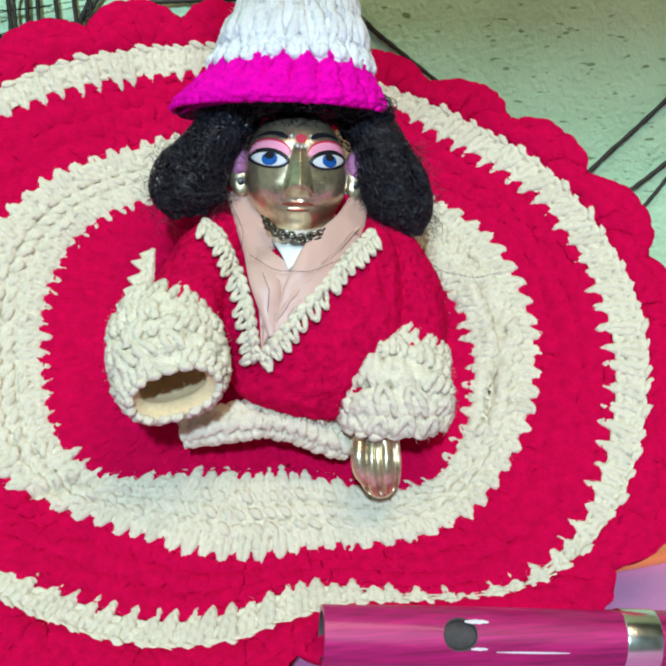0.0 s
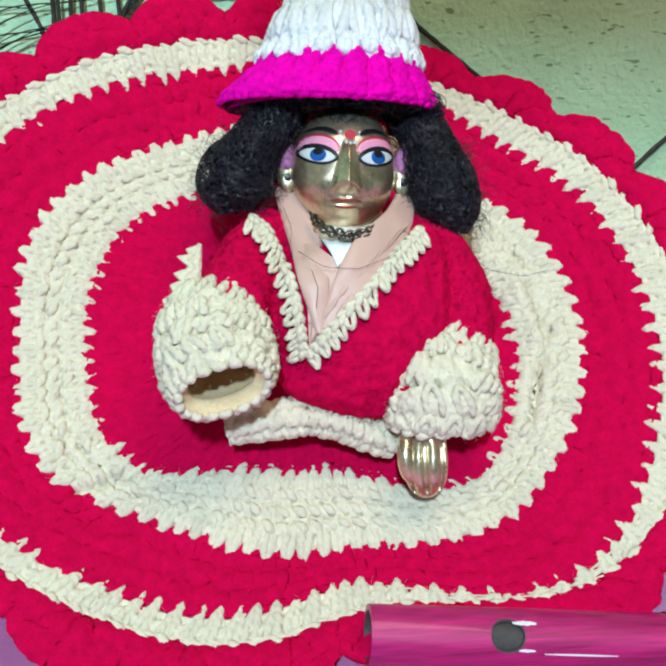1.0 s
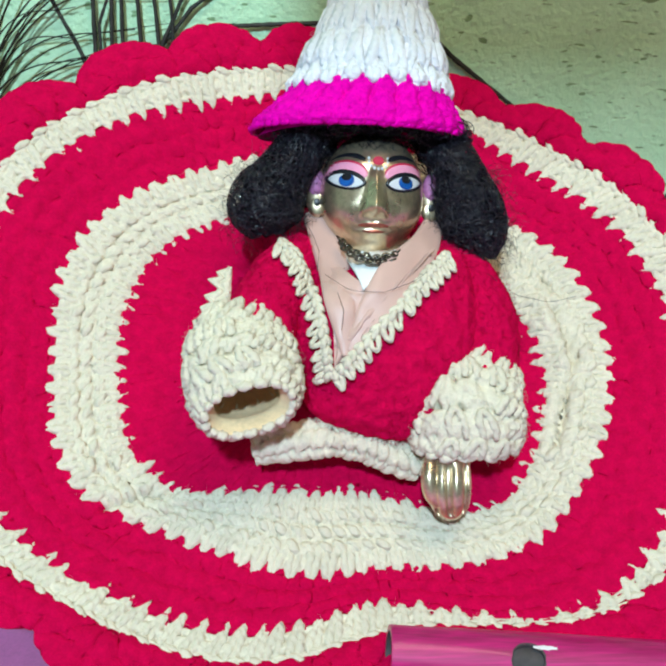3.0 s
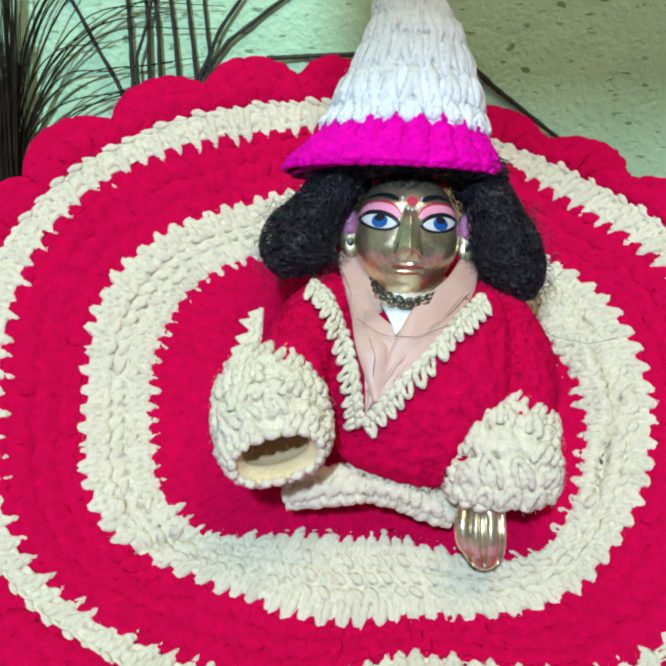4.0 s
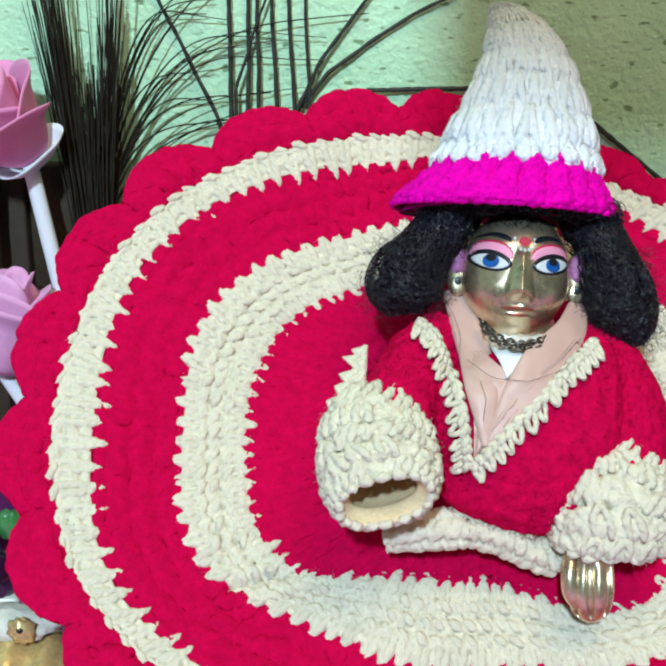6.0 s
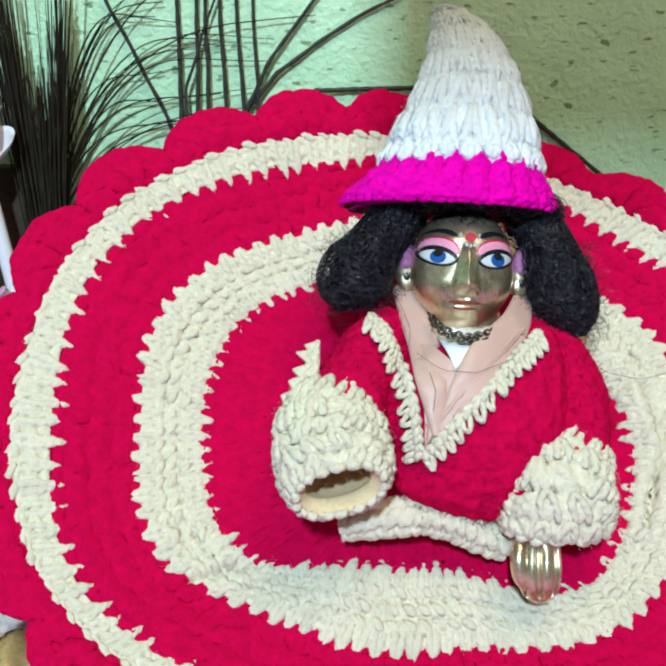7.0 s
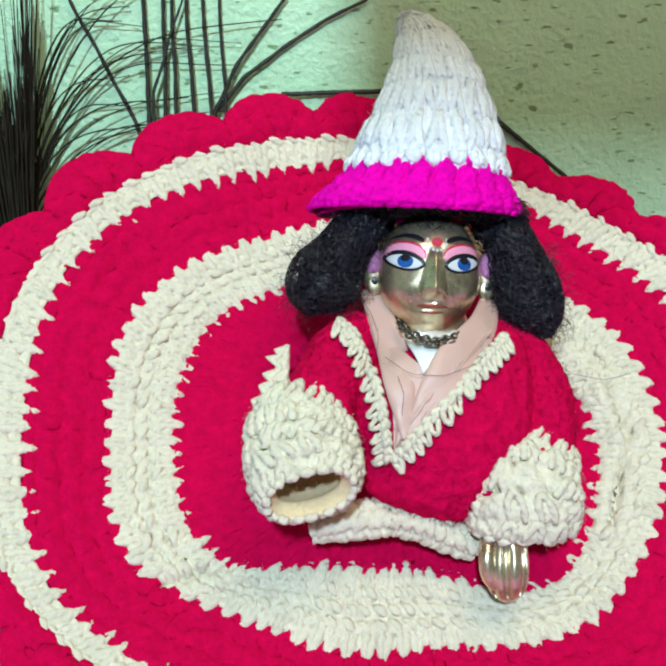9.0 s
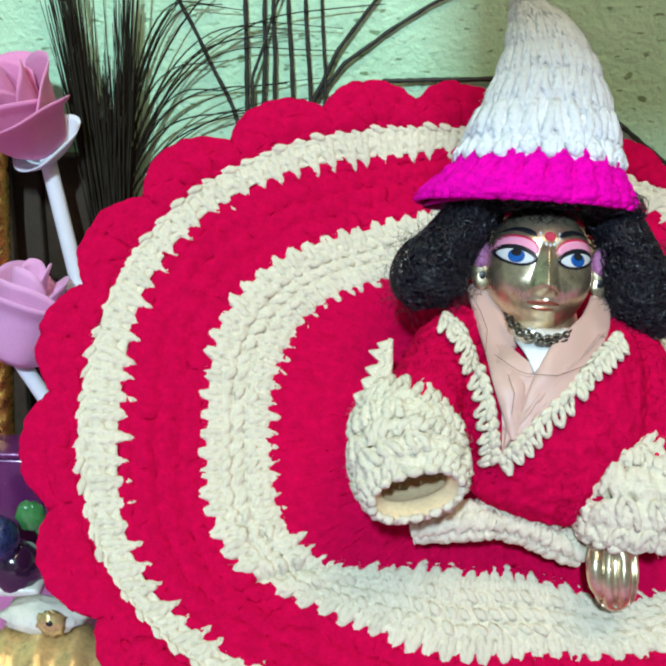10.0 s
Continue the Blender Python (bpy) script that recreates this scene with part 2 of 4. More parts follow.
def bite(a, sharp=1.35):
    """A row of uneven pointed teeth along an edge, 0 to 1."""
    cell = math.floor(a)
    pick = (math.sin(cell * 91.7 + 4.1) * 9143.7) % 1.0
    g = a - cell - 0.5 - 0.34 * (pick - 0.5)
    return max(0.0, 1 - abs(g) * 2 * sharp) ** 0.8 * (0.5 + 0.75 * ((pick * 7.31) % 1.0))


def fabric(S, a0, a1, across, edge0, edge1, rows, nb, height, gap, lift, slant=0.0, pattern=knit, per=12, close=True, rough=0.0004, span=None):
    """Woollen cloth on S: across stitches wide, from edge0(a) to edge1(a), with the loops in its relief."""
    out = []
    na = across * per
    for i in range(nb + 1):
        q = i / nb
        line = []
        for j in range(na if close else na + 1):
            st = j / per
            a = a0 + (a1 - a0) * st / across
            b = edge0(st) + (edge1(st) - edge0(st)) * q
            at = q if span is None else (b - span[0]) / (span[1] - span[0])
            up, hole = pattern(st + slant * at, at * rows)
            p, n = S(a, b)
            rim = min(1.0, min(q, 1 - q) * 9 + 0.0)
            h = lift * (0.45 + 0.55 * math.sin(math.pi / 2 * rim)) + height * up * (0.3 + 0.7 * rim) - gap * hole * min(1.0, max(0.0, min(q, 1 - q) * 6 - 0.9))
            line.append(p + n * (h + wobble(p, 700, rough) + wobble(p, 330, rough)))
        out.append(line)
    return out


def loop_stitch(build, S, a, da, b0, b1, r, lift, wide=0.26, lean=0.0, point=0.0, sides=7):
    """One strand laid out from the root b0 to the tip b1 and back, like the leg of a crocheted stitch."""
    a += random.uniform(-0.10, 0.10) * da
    b1 = b0 + (b1 - b0) * random.uniform(0.96, 1.03)
    k, lean = random.uniform(0.9, 1.12), lean + random.uniform(-0.12, 0.12)
    wide *= random.uniform(0.88, 1.15)
    near = 0.72 - 0.42 * point
    pts, radii = [], []
    for x, q, high, fat in ((-1.0, 0.0, 0.1, 0.75), (-1.12, 0.25, 0.85, 1.0), (-1.05, 0.55, 1.0, 1.08), (-near, 0.85, 1.0, 0.95), (0.0, 1.0, 1.05, 0.85 - 0.30 * point),
                            (near, 0.85, 1.0, 0.95), (1.05, 0.55, 1.0, 1.08), (1.12, 0.25, 0.85, 1.0), (1.0, 0.0, 0.1, 0.75)):
        p, n = S(a + (x * wide + lean * q) * da, b0 + (b1 - b0) * q)
        pts.append(p + n * (lift * high * k))
        radii.append(r * fat * k)
    fine, thick = [], []
    for i in range(len(pts) - 1):
        p0, p1, p2, p3 = pts[max(i - 1, 0)], pts[i], pts[i + 1], pts[min(i + 2, len(pts) - 1)]
        fine += [p1, (p1 + p2) * 0.5625 - (p0 + p3) * 0.0625]
        thick += [radii[i], (radii[i] + radii[i + 1]) / 2]
    build.tube(fine + [pts[-1]], thick + [radii[-1]], sides, up=n)


def link_rows(build, S, a0, a1, count, rows, r, lift):
    """Rows of fat slanted loops packed side by side: (place, half height) each."""
    for b, db in rows:
        da = (a1 - a0) / count
        shift = random.random()
        for i in range(count):
            a = a0 + (i + shift + random.uniform(-0.14, 0.14)) * da
            k, hb = random.uniform(0.85, 1.18), db * random.uniform(0.75, 1.2)
            pts = []
            for q, high in ((0.0, 0.0), (0.22, 0.75), (0.5, 1.0), (0.78, 0.75), (1.0, 0.0)):
                p, n = S(a + (q - 0.5) * da * 0.85, b + hb * (2 * q - 1))
                pts.append(p + n * lift * high * k)
            build.tube(pts, [r * 0.6 * k, r * 0.95 * k, r * 1.05 * k, r * 0.95 * k, r * 0.5 * k], 7, up=n)


def fuzz(build, S, count, a_range, b_range, r=0.00005, lift=0.0012):
    """Loose fibres that stand a little off the wool."""
    for i in range(count):
        p, n = S(random.uniform(*a_range), random.uniform(*b_range))
        d = Vector((random.gauss(0, 1), random.gauss(0, 1), random.gauss(0, 1)))
        d = (d - n * d.dot(n)).normalized()
        e = d.cross(n)
        L, c, h = random.uniform(0.001, 0.0028), random.uniform(-0.001, 0.001), random.uniform(0.3, 1.0) * lift
        build.tube([p, p + d * L * 0.5 + n * h + e * c * 0.3, p + d * L + n * h * 0.8 + e * c], [r, r, r * 0.4], 3)


def chain_row(build, S, a0, a1, count, b, r, lift, slot=0, db=0.0):
    """A lying row of slanted links along the surface at b."""
    da = (a1 - a0) / count
    for i in range(count):
        a = a0 + (i + random.uniform(-0.1, 0.1)) * da
        pts = []
        for q, off, high in ((0.0, -1, 0.2), (0.35, -0.3, 1.0), (0.7, 0.4, 1.0), (1.0, 1, 0.2)):
            p, n = S(a + q * da * 1.25, b + off * db)
            pts.append(p + n * lift * high)
        build.tube(pts, [r * 0.5, r, r, r * 0.5], 6, slot, up=n)


# ---- the setting: wall, table, room ----
WALL_Y = 0.0947
TABLE_Z = 0.004


def plaster():
    m, nt, b = nodes_of("mint_green_plaster")
    big, mid = noise_of(nt, 14.0, 3.0), noise_of(nt, 55.0, 5.0)
    mp = nt.nodes.new("ShaderNodeMapping")
    mp.inputs["Scale"].default_value = (0.55, 1.0, 1.5)
    link(nt, nt.nodes.new("ShaderNodeTexCoord").outputs["Object"], mp.inputs["Vector"])
    spots = noise_of(nt, 330.0, 1.5, 0.5, coord=mp.outputs[0])
    tone = maths(nt, "ADD", maths(nt, "MULTIPLY", big, 0.5), maths(nt, "MULTIPLY", mid, 0.5))
    base = ramp(nt, tone, [(0.3, (0.46, 0.73, 0.46)), (0.7, (0.56, 0.84, 0.56))])
    pit = ramp(nt, spots, [(0.655, (1, 1, 1)), (0.72, (0.34, 0.38, 0.26))])
    mx = nt.nodes.new("ShaderNodeMix")
    mx.data_type, mx.blend_type = "RGBA", "MULTIPLY"
    mx.inputs[0].default_value = 0.9
    link(nt, base, mx.inputs[6])
    link(nt, pit, mx.inputs[7])
    link(nt, mx.outputs[2], b.inputs["Base Color"])
    b.inputs["Roughness"].default_value = 0.55
    bn = nt.nodes.new("ShaderNodeBump")
    bn.inputs["Distance"].default_value, bn.inputs["Strength"].default_value = 0.0021, 0.9
    rough = noise_of(nt, 420.0, 4.0, 0.6)
    link(nt, maths(nt, "ADD", maths(nt, "MULTIPLY", rough, 0.6), mid), bn.inputs["Height"])
    link(nt, bn.outputs[0], b.inputs["Normal"])
    return m


M_PLASTER = plaster()
M_ROOM = surface("pale_room_paint", (0.42, 0.40, 0.34), 0.8, vary=0.06, scale=4.0, fine=60.0, bump=0.001)
M_CLOTH = surface("pink_table_cloth", (0.62, 0.16, 0.42), 0.7, vary=0.2, scale=40.0, fine=900.0, bump=0.0005, sheen=0.3)


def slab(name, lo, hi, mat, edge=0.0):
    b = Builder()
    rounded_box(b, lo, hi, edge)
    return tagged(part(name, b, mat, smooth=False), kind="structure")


slab("wall_north", (-1.6, WALL_Y, -0.8), (1.6, WALL_Y + 0.1, 1.7), M_PLASTER)
slab("wall_west", (-1.7, -2.2, -0.8), (-1.6, WALL_Y + 0.1, 1.7), M_ROOM)
slab("wall_east", (1.6, -2.2, -0.8), (1.7, WALL_Y + 0.1, 1.7), M_ROOM)
slab("wall_south", (-1.7, -2.3, -0.8), (1.7, -2.2, 1.7), M_ROOM)
slab("ceiling", (-1.7, -2.3, 1.7), (1.7, WALL_Y + 0.1, 1.8), M_ROOM)
slab("floor", (-1.7, -2.3, -0.9), (1.7, WALL_Y + 0.1, -0.8), M_ROOM)
# unseen slab behind the camera, added to block the cool lamp from the upper right
slab("unseen_shade_slab", (-0.0746, -0.49, 0.508), (1.6, -0.45, 1.7), M_ROOM)

# the ledge with its cloth
slab("shelf", (-0.62, -0.34, -0.05), (0.62, WALL_Y - 0.001, TABLE_Z - 0.003), M_ROOM, 0.003)
cl = Builder()
rows = []
for i in range(41):
    y = -0.335 + 0.425 * i / 40
    rows.append([Vector((x, y, TABLE_Z - 0.001 + 0.0012 * noise.noise(Vector((x * 18, y * 26, 0))))) for x in [-0.6 + 1.2 * j / 80 for j in range(81)]])
cl.grid(rows[::-1])
cloth = part("table_cloth", cl, M_CLOTH)
md = cloth.modifiers.new("thickness", "SOLIDIFY")
md.thickness = 0.0015
tagged(cloth, "pink cloth with soft creases spread over the ledge", "cloth")

# ---- the crochet dress ----
DU, DV = 3.4, 2.7
TILT = radians(25)
# radius of each seam round the skirt, in mm: mean, then cosine and sine terms
SEAMS = [
    (61.0, 0.6, 2.0, 7.3, -1.8, -1.8, -4.7, -2.5, -1.0, 0.7, 0.7, -0.9, 0.3, 0.6, 0.0, 0.9, -0.5),
    (81.1, -0.6, 0.8, 7.1, -2.4, -0.6, -2.8, 0.3, -0.6, 1.2, 0.8, -1.1, 1.4, 0.6, 0.2, -0.3, -0.7),
    (101.9, -2.1, 1.3, 10.0, -3.4, 0.3, -4.4, -2.2, -1.5, -0.1, 1.6, -0.5, 2.0, 0.9, -0.1, -0.2, -0.8),
    (111.2, -3.1, 1.5, 12.1, -3.1, 1.8, -3.4, -1.1, -1.2, -1.2, 0.6, -0.6, 1.3, 0.8, 0.0, 0.2, -0.3),
]
SCALLOPS = 23


def seam(k, th):
    c = SEAMS[k]
    return c[0] + sum(c[2 * m - 1] * math.cos(m * th) + c[2 * m] * math.sin(m * th) for m in range(1, 9))


def scallop(th):
    x = (math.degrees(th) - 132.3) / (360.0 / SCALLOPS)
    return abs(math.sin(math.pi * x)) ** 0.55


# folds pressed into the wide stripe: two ends and a depth, in mm
CREASES = [((68.6, 14.7), (75.6, 15.3), 1.4), ((75.9, 14.4), (80.9, -1.6), 3.0), ((80.3, -3.7), (72.5, -30.1), 2.6), ((-64.6, -48.2), (-44.1, -42.7), 2.2)]


def skirt_mm(th, s):
    """The skirt: s 0 the waist, 1 to 4 the seams, 5 the edge."""
    if s <= 1:
        r = 14 + (seam(0, th) - 14) * s
    elif s <= 4:
        i = min(int(s), 3)
        r = seam(i - 1, th) + (seam(i, th) - seam(i - 1, th)) * (s - i)
    else:
        r = seam(3, th) + (s - 4) * (6.0 + 9.5 * scallop(th)) * (1 - 0.35 * math.exp(-((th % (2 * math.pi) - 0.95) / 0.6) ** 2))
    u, v = DU + r * math.cos(th), DV + r * math.sin(th)
    h = -8 + 14 * smoothstep(65, 125, r)
    h += 1.6 * math.sin(3 * th + 0.6) * smoothstep(60, 120, r) + wobble((u, v, 0), 0.03, 2.2)
    for (x0, y0), (x1, y1), deep in CREASES:
        k = min(1.0, max(0.0, ((u - x0) * (x1 - x0) + (v - y0) * (y1 - y0)) / ((x1 - x0) ** 2 + (y1 - y0) ** 2)))
        d = math.hypot(u - x0 - k * (x1 - x0), v - y0 - k * (y1 - y0))
        if d < 9:
            h += deep * (0.5 * math.exp(-((d - 3.6) / 1.8) ** 2) - math.exp(-(d / 1.5) ** 2))
    near = math.exp(-(((th + math.pi) % (2 * math.pi) - math.pi - 0.16) / 0.30) ** 2)
    h += near * 3.0 * math.exp(-((r - 69) / 4.0) ** 2)
    h += 1.4 * smoothstep(0.9, 1.15, s) * (1 - smoothstep(1.85, 2.1, s))
    h += 1.6 * smoothstep(4.0, 4.4, s) * scallop(th)
    return Vector((u, v * math.cos(TILT) + h * math.sin(TILT), -v * math.sin(TILT) + h * math.cos(TILT)))


def skirt(th, s):
    p = skirt_mm(th, s)
    n = (skirt_mm(th + 0.01, s) - p).cross(skirt_mm(th, s + 0.02) - p)
    n.normalize()
    if n.z < 0:
        n = -n
    return bd(p), (bd(p + n) - bd(p)).normalized()


dress = thing("crochet_dress", "red and cream crochet doll dress with scalloped edge", "doll dress")
sb = Builder()
rows = []
NT, NS = 820, 150
for i in range(NS + 1):
    s = 5.0 * i / NS
    row = []
    for j in range(NT):
        th = 2 * math.pi * j / NT
        p, n = skirt(th, s)
        drop = 0.0045 if 1.08 < s < 1.92 or 3.1 < s < 3.92 else 0.0009 if 1 < s < 2 or 3 < s < 4 else 0.0006
        lump = 0.0
        if drop < 0.0008:
            row_n = s * 4 if s < 1 else (s - 2) * 3.4 if s < 3 else (s - 4) * 2
            ridge = 0.5 - 0.5 * math.cos(2 * math.pi * row_n)
            lump = 0.0006 * ridge + 0.0002 * ridge * math.sin(96 * th + 4 * noise.noise(p * 130))
            if s > 4:
                f = (math.degrees(th) - 132.3) / (360.0 / SCALLOPS)
                fan = math.atan2((f - math.floor(f) - 0.5) * 34, (s - 4) * 15 + 4)
                lump = 0.0009 * abs(math.sin(fan * 4.5)) ** 0.7 + 0.0004 * ridge
        row.append(p + n * (wobble(p, 600, 0.0005) + wobble(p, 260, 0.0005) - drop + lump))
    rows.append(row)
sb.grid(rows, close=True)
skirt_ob = part("skirt", sb, M_REDBASE, dress, "red crocheted wool skirt")
md = skirt_ob.modifiers.new("thickness", "SOLIDIFY")
md.thickness, md.offset = 0.0022, 0.0 - 1.0


def stripe_stitches(count, rows, links):
    """Rows of stitches round the skirt: (root, tip, thickness, lean, point) and the slanted links that cross them."""
    out = Builder()
    out.rough = 0.45
    da = 2 * math.pi / count
    for b0, b1, r, lean, point in rows:
        shift = random.random()
        for i in range(count):
            loop_stitch(out, skirt, (i + shift) * da, da, b0, b1, r, 0.0009, 0.185, lean, point, 8)
    link_rows(out, skirt, 0, 2 * math.pi, count, links, 0.00125, 0.0014)
    return out


b = Builder()
b.grid(fabric(skirt, 0, 2 * math.pi, 84, lambda a: 1.045, lambda a: 1.97, 5, 36, 0.0011, 0.0018, 0.0010, slant=0.4, per=10, span=(1.0, 2.0)), close=True)
wide = part("wide_stripe", b, M_CREAMBASE, dress, "wide cream stripe of two crocheted rows")
tagged(part("wide_stitches", stripe_stitches(86, [(1.42, 0.962, 0.00122, 0.12, 0.35), (1.62, 2.11, 0.00128, -0.2, 0.95)], [(1.30, 0.07), (1.50, 0.07), (1.68, 0.08)]), M_CREAM, wide), kind="stuff")
b = Builder()
b.grid(fabric(skirt, 0, 2 * math.pi, 108, lambda a: 3.06, lambda a: 3.99 + 0.07 * math.sin(a * 0.83) + 0.05 * math.sin(a * 2.7), 3, 24, 0.0010, 0.0018, 0.0010, slant=-0.4, per=10, span=(2.95, 4.05)), close=True)
narrow = part("narrow_stripe", b, M_CREAMBASE, dress, "narrow cream stripe of one crocheted row")
tagged(part("narrow_stitches", stripe_stitches(108, [(3.93, 2.89, 0.00136, 0.28, 0.7)], [(3.92, 0.13)]), M_CREAM, narrow), kind="stuff")
b = Builder()
fuzz(b, skirt, 2200, (0, 6.283), (1.02, 2.0), r=0.00003, lift=0.0030)
fuzz(b, skirt, 1500, (0, 6.283), (3.05, 4.0), r=0.00003, lift=0.0030)
tagged(part("cream_fuzz", b, M_CREAM, dress), kind="stuff")
b = Builder()
fuzz(b, skirt, 2600, (0, 6.283), (0.2, 1.0))
fuzz(b, skirt, 3800, (0, 6.283), (2.0, 3.0))
fuzz(b, skirt, 3000, (0, 6.283), (4.0, 5.0))
tagged(part("red_fuzz", b, M_RED, dress), kind="stuff")
# bodice
TORSO = Loft([
    (*(11.2, -18.8, 22.0), 16, 7), (*(12.2, -15.5, 24.0), 20.5, 11), (*(15.0, -8.0, 24.0), 25, 14), (*(17.0, 3.0, 23.0), 28, 15),
    (*(16.8, 14.0, 20.0), 29, 14), (*(15.8, 18.3, 15.0), 27, 11), (*(15.7, 21.7, 9.0), 23, 8), (*(16.3, 23.8, 4.0), 15, 4)], 2.3)
b = Builder()
rows = TORSO.rows(110, 200)
for r in rows:
    for j, p in enumerate(r):
        r[j] = p + BN * (wobble(p, 330, 0.0011) + wobble(p, 620, 0.0007)) + BU * wobble(p + Vector((1, 0, 0)), 300, 0.0007)
b.grid(rows, close=True, caps=True)
bodice = part("bodice", b, M_REDBASE, dress, "red wool bodice with a deep neckline")
b2 = Builder()
fuzz(b2, TORSO, 1600, (-1.7, 1.7), (0.03, 0.9), lift=0.0018)
tagged(part("bodice_fuzz", b2, M_RED, dress), kind="stuff")
from mathutils.bvhtree import BVHTree
COVER = [[tuple(v) for v in b.v], list(b.f)]


def sleeve_parts(line, cuff_line, label, count):
    lo = Loft(line, 2.0)
    b = Builder()
    rs = lo.rows(50, 110)
    for r in rs:
        for j, p in enumerate(r):
            r[j] = p + BN * (wobble(p, 330, 0.0011) + wobble(p, 620, 0.0007)) + BX * wobble(p + Vector((1, 0, 0)), 330, 0.0009)
    b.grid(rs, close=True, caps=True)
    COVER[1].extend(tuple(i + len(COVER[0]) for i in f) for f in b.f)
    COVER[0].extend(b.v)
    sleeve = part("sleeve", b, M_REDBASE, dress)
    b = Builder()
    fuzz(b, lo, 500, (-1.7, 1.7), (0.0, 0.8), lift=0.0018)
    tagged(part("sleeve_fuzz", b, M_RED, sleeve), kind="stuff")
    cuff = Loft(cuff_line, 2.2)
    b = Builder()
    b.grid(fabric(cuff, 0, 2 * math.pi, count, lambda a: 0.04, lambda a: 1.0, 5, 72, 0.0012, 0.0065, 0.0000, pattern=knit, per=12, rough=0.0006), close=True)
    inner = []
    for i in range(25):
        t = 1.0 - 0.75 * i / 24
        deep = -0.0003 + 0.0045 * min(1.0, (1.0 - t) / 0.12)
        ring = [cuff(2 * math.pi * j / 48, t) for j in range(48)]
        inner.append([p - n * deep for p, n in ring])
    b.grid(inner, close=True, slot=1)
    part("cuff", b, [M_CREAMBASE, M_LINING], sleeve, label)
    b = Builder()
    da = 2 * math.pi / count
    b.rough = 0.4

    def rim(a, t):
        p, n = cuff(a, max(0.0, t))
        return (p if t >= 0 else p + (p - cuff(a, 0.1)[0]) * (-t * 10)), n

    for row_n, (b0, b1, high) in enumerate(((0.22, -0.12, 0.0009), (0.42, 0.24, 0.0005), (0.61, 0.43, 0.0005), (0.79, 0.61, 0.0005), (0.95, 0.79, 0.0005))):
        for i in range(count):
            if row_n == 0 or random.random() < 0.75:
                loop_stitch(b, rim, (i + 0.5 * (row_n % 2)) * da, da, b0, b1, 0.00128, high, 0.23, 0.3 * (-1) ** row_n, 0.2)
    link_rows(b, cuff, 0, 2 * math.pi, count + 4, [(0.975, 0.02)], 0.0012, 0.0005)
    fuzz(b, cuff, 260, (-1.8, 1.8), (0.05, 0.98), lift=0.003)
    tagged(part("cuff_stitching", b, M_CREAM, sleeve), kind="stuff")
    return sleeve


sleeve_parts([(*(-3.1, 29.5, 10.0), 8, 7), (*(-11.0, 22.9, 15.0), 9.5, 9), (*(-14.7, 15.5, 21.0), 10.5, 10.5), (*(-18.2, 8.4, 28.0), 11, 11), (*(-20.7, 1.6, 33.0), 11, 10)],
             [(*(-21.8, 7.6, 29.0), 10.5, 9.5), (*(-23.2, 1.8, 33.0), 14.0, 12.6), (*(-23.0, -5.4, 39.0), 15.0, 13.5), (*(-21.8, -11.0, 46.0), 14.0, 11), (*(-21.0, -14.0, 51.0), 11.4, 6.8)],
             "cream crocheted bell cuff, empty at its opening", 14)
sleeve_parts([(*(34.4, 27.6, 10.0), 8, 7), (*(42.0, 21.3, 14.0), 9.5, 9), (*(46.3, 11.2, 18.0), 10.5, 10), (*(46.8, 1.3, 21.0), 11, 10), (*(44.2, -8.4, 24.0), 11, 10)],
             [(*(45.5, -5.5, 21.0), 11.0, 9.5), (*(43.6, -9.5, 24.0), 13.5, 11.5), (*(41.5, -15.0, 27.0), 15.2, 12.5), (*(40.6, -21.5, 28.0), 15.8, 12.5), (*(40.4, -27.0, 27.0), 14.4, 10.5)],
             "cream crocheted bell cuff", 13)


cover_tree = BVHTree.FromPolygons([Vector(v) for v in COVER[0]], COVER[1])


def on_cover(x, u, lift):
    hit = cover_tree.ray_cast(bd((x, u, 120)), -BN)[0]
    return (bd((x, u, 17.0)) if hit is None else hit) + BN * lift


# neckline trim along the two edges of the V
def trim(name, pts, count, side):
    def S(a, q):
        x = a * (len(pts) - 1)
        i = min(max(int(x), 0), len(pts) - 2)
        f = x - i
        cx, cu = pts[i][0] * (1 - f) + pts[i + 1][0] * f, pts[i][1] * (1 - f) + pts[i + 1][1] * f
        d = Vector((pts[i + 1][0] - pts[i][0], pts[i + 1][1] - pts[i][1])).normalized()
        nx, nu = -d.y * side, d.x * side
        return on_cover(cx + nx * q, cu + nu * q, 0.0016), BN
    b = Builder()
    b.rough = 0.4
    da = 1.0 / count
    for i in range(count):
        loop_stitch(b, S, (i + 0.5) * da, da, 0.2, 4.3 + random.uniform(-0.5, 0.7), 0.00078, 0.0010, 0.24, 0.55, 0.4)
    chain_row(b, S, 0.0, 1.0, count + 5, 0.4, 0.0011, 0.0013, db=0.7)
    chain_row(b, S, 0.0, 1.0, count + 4, -0.6, 0.0009, 0.0010, db=-0.6)
    return part(name, b, M_CREAM, dress, "cream crochet trim of the neckline")


LEFT_EDGE = [(-12.6, 33.4), (-7.6, 28.6), (-4.4, 21.0), (-1.4, 11.4), (0.0, 1.2), (1.0, -6.8)]
RIGHT_EDGE = [(36.3, 28.8), (29.0, 22.7), (20.9, 13.8), (9.4, 2.2), (1.9, -6.4)]
trim("neck_trim", LEFT_EDGE, 13, -1.0)
trim("neck_trim", RIGHT_EDGE, 14, 1.0)

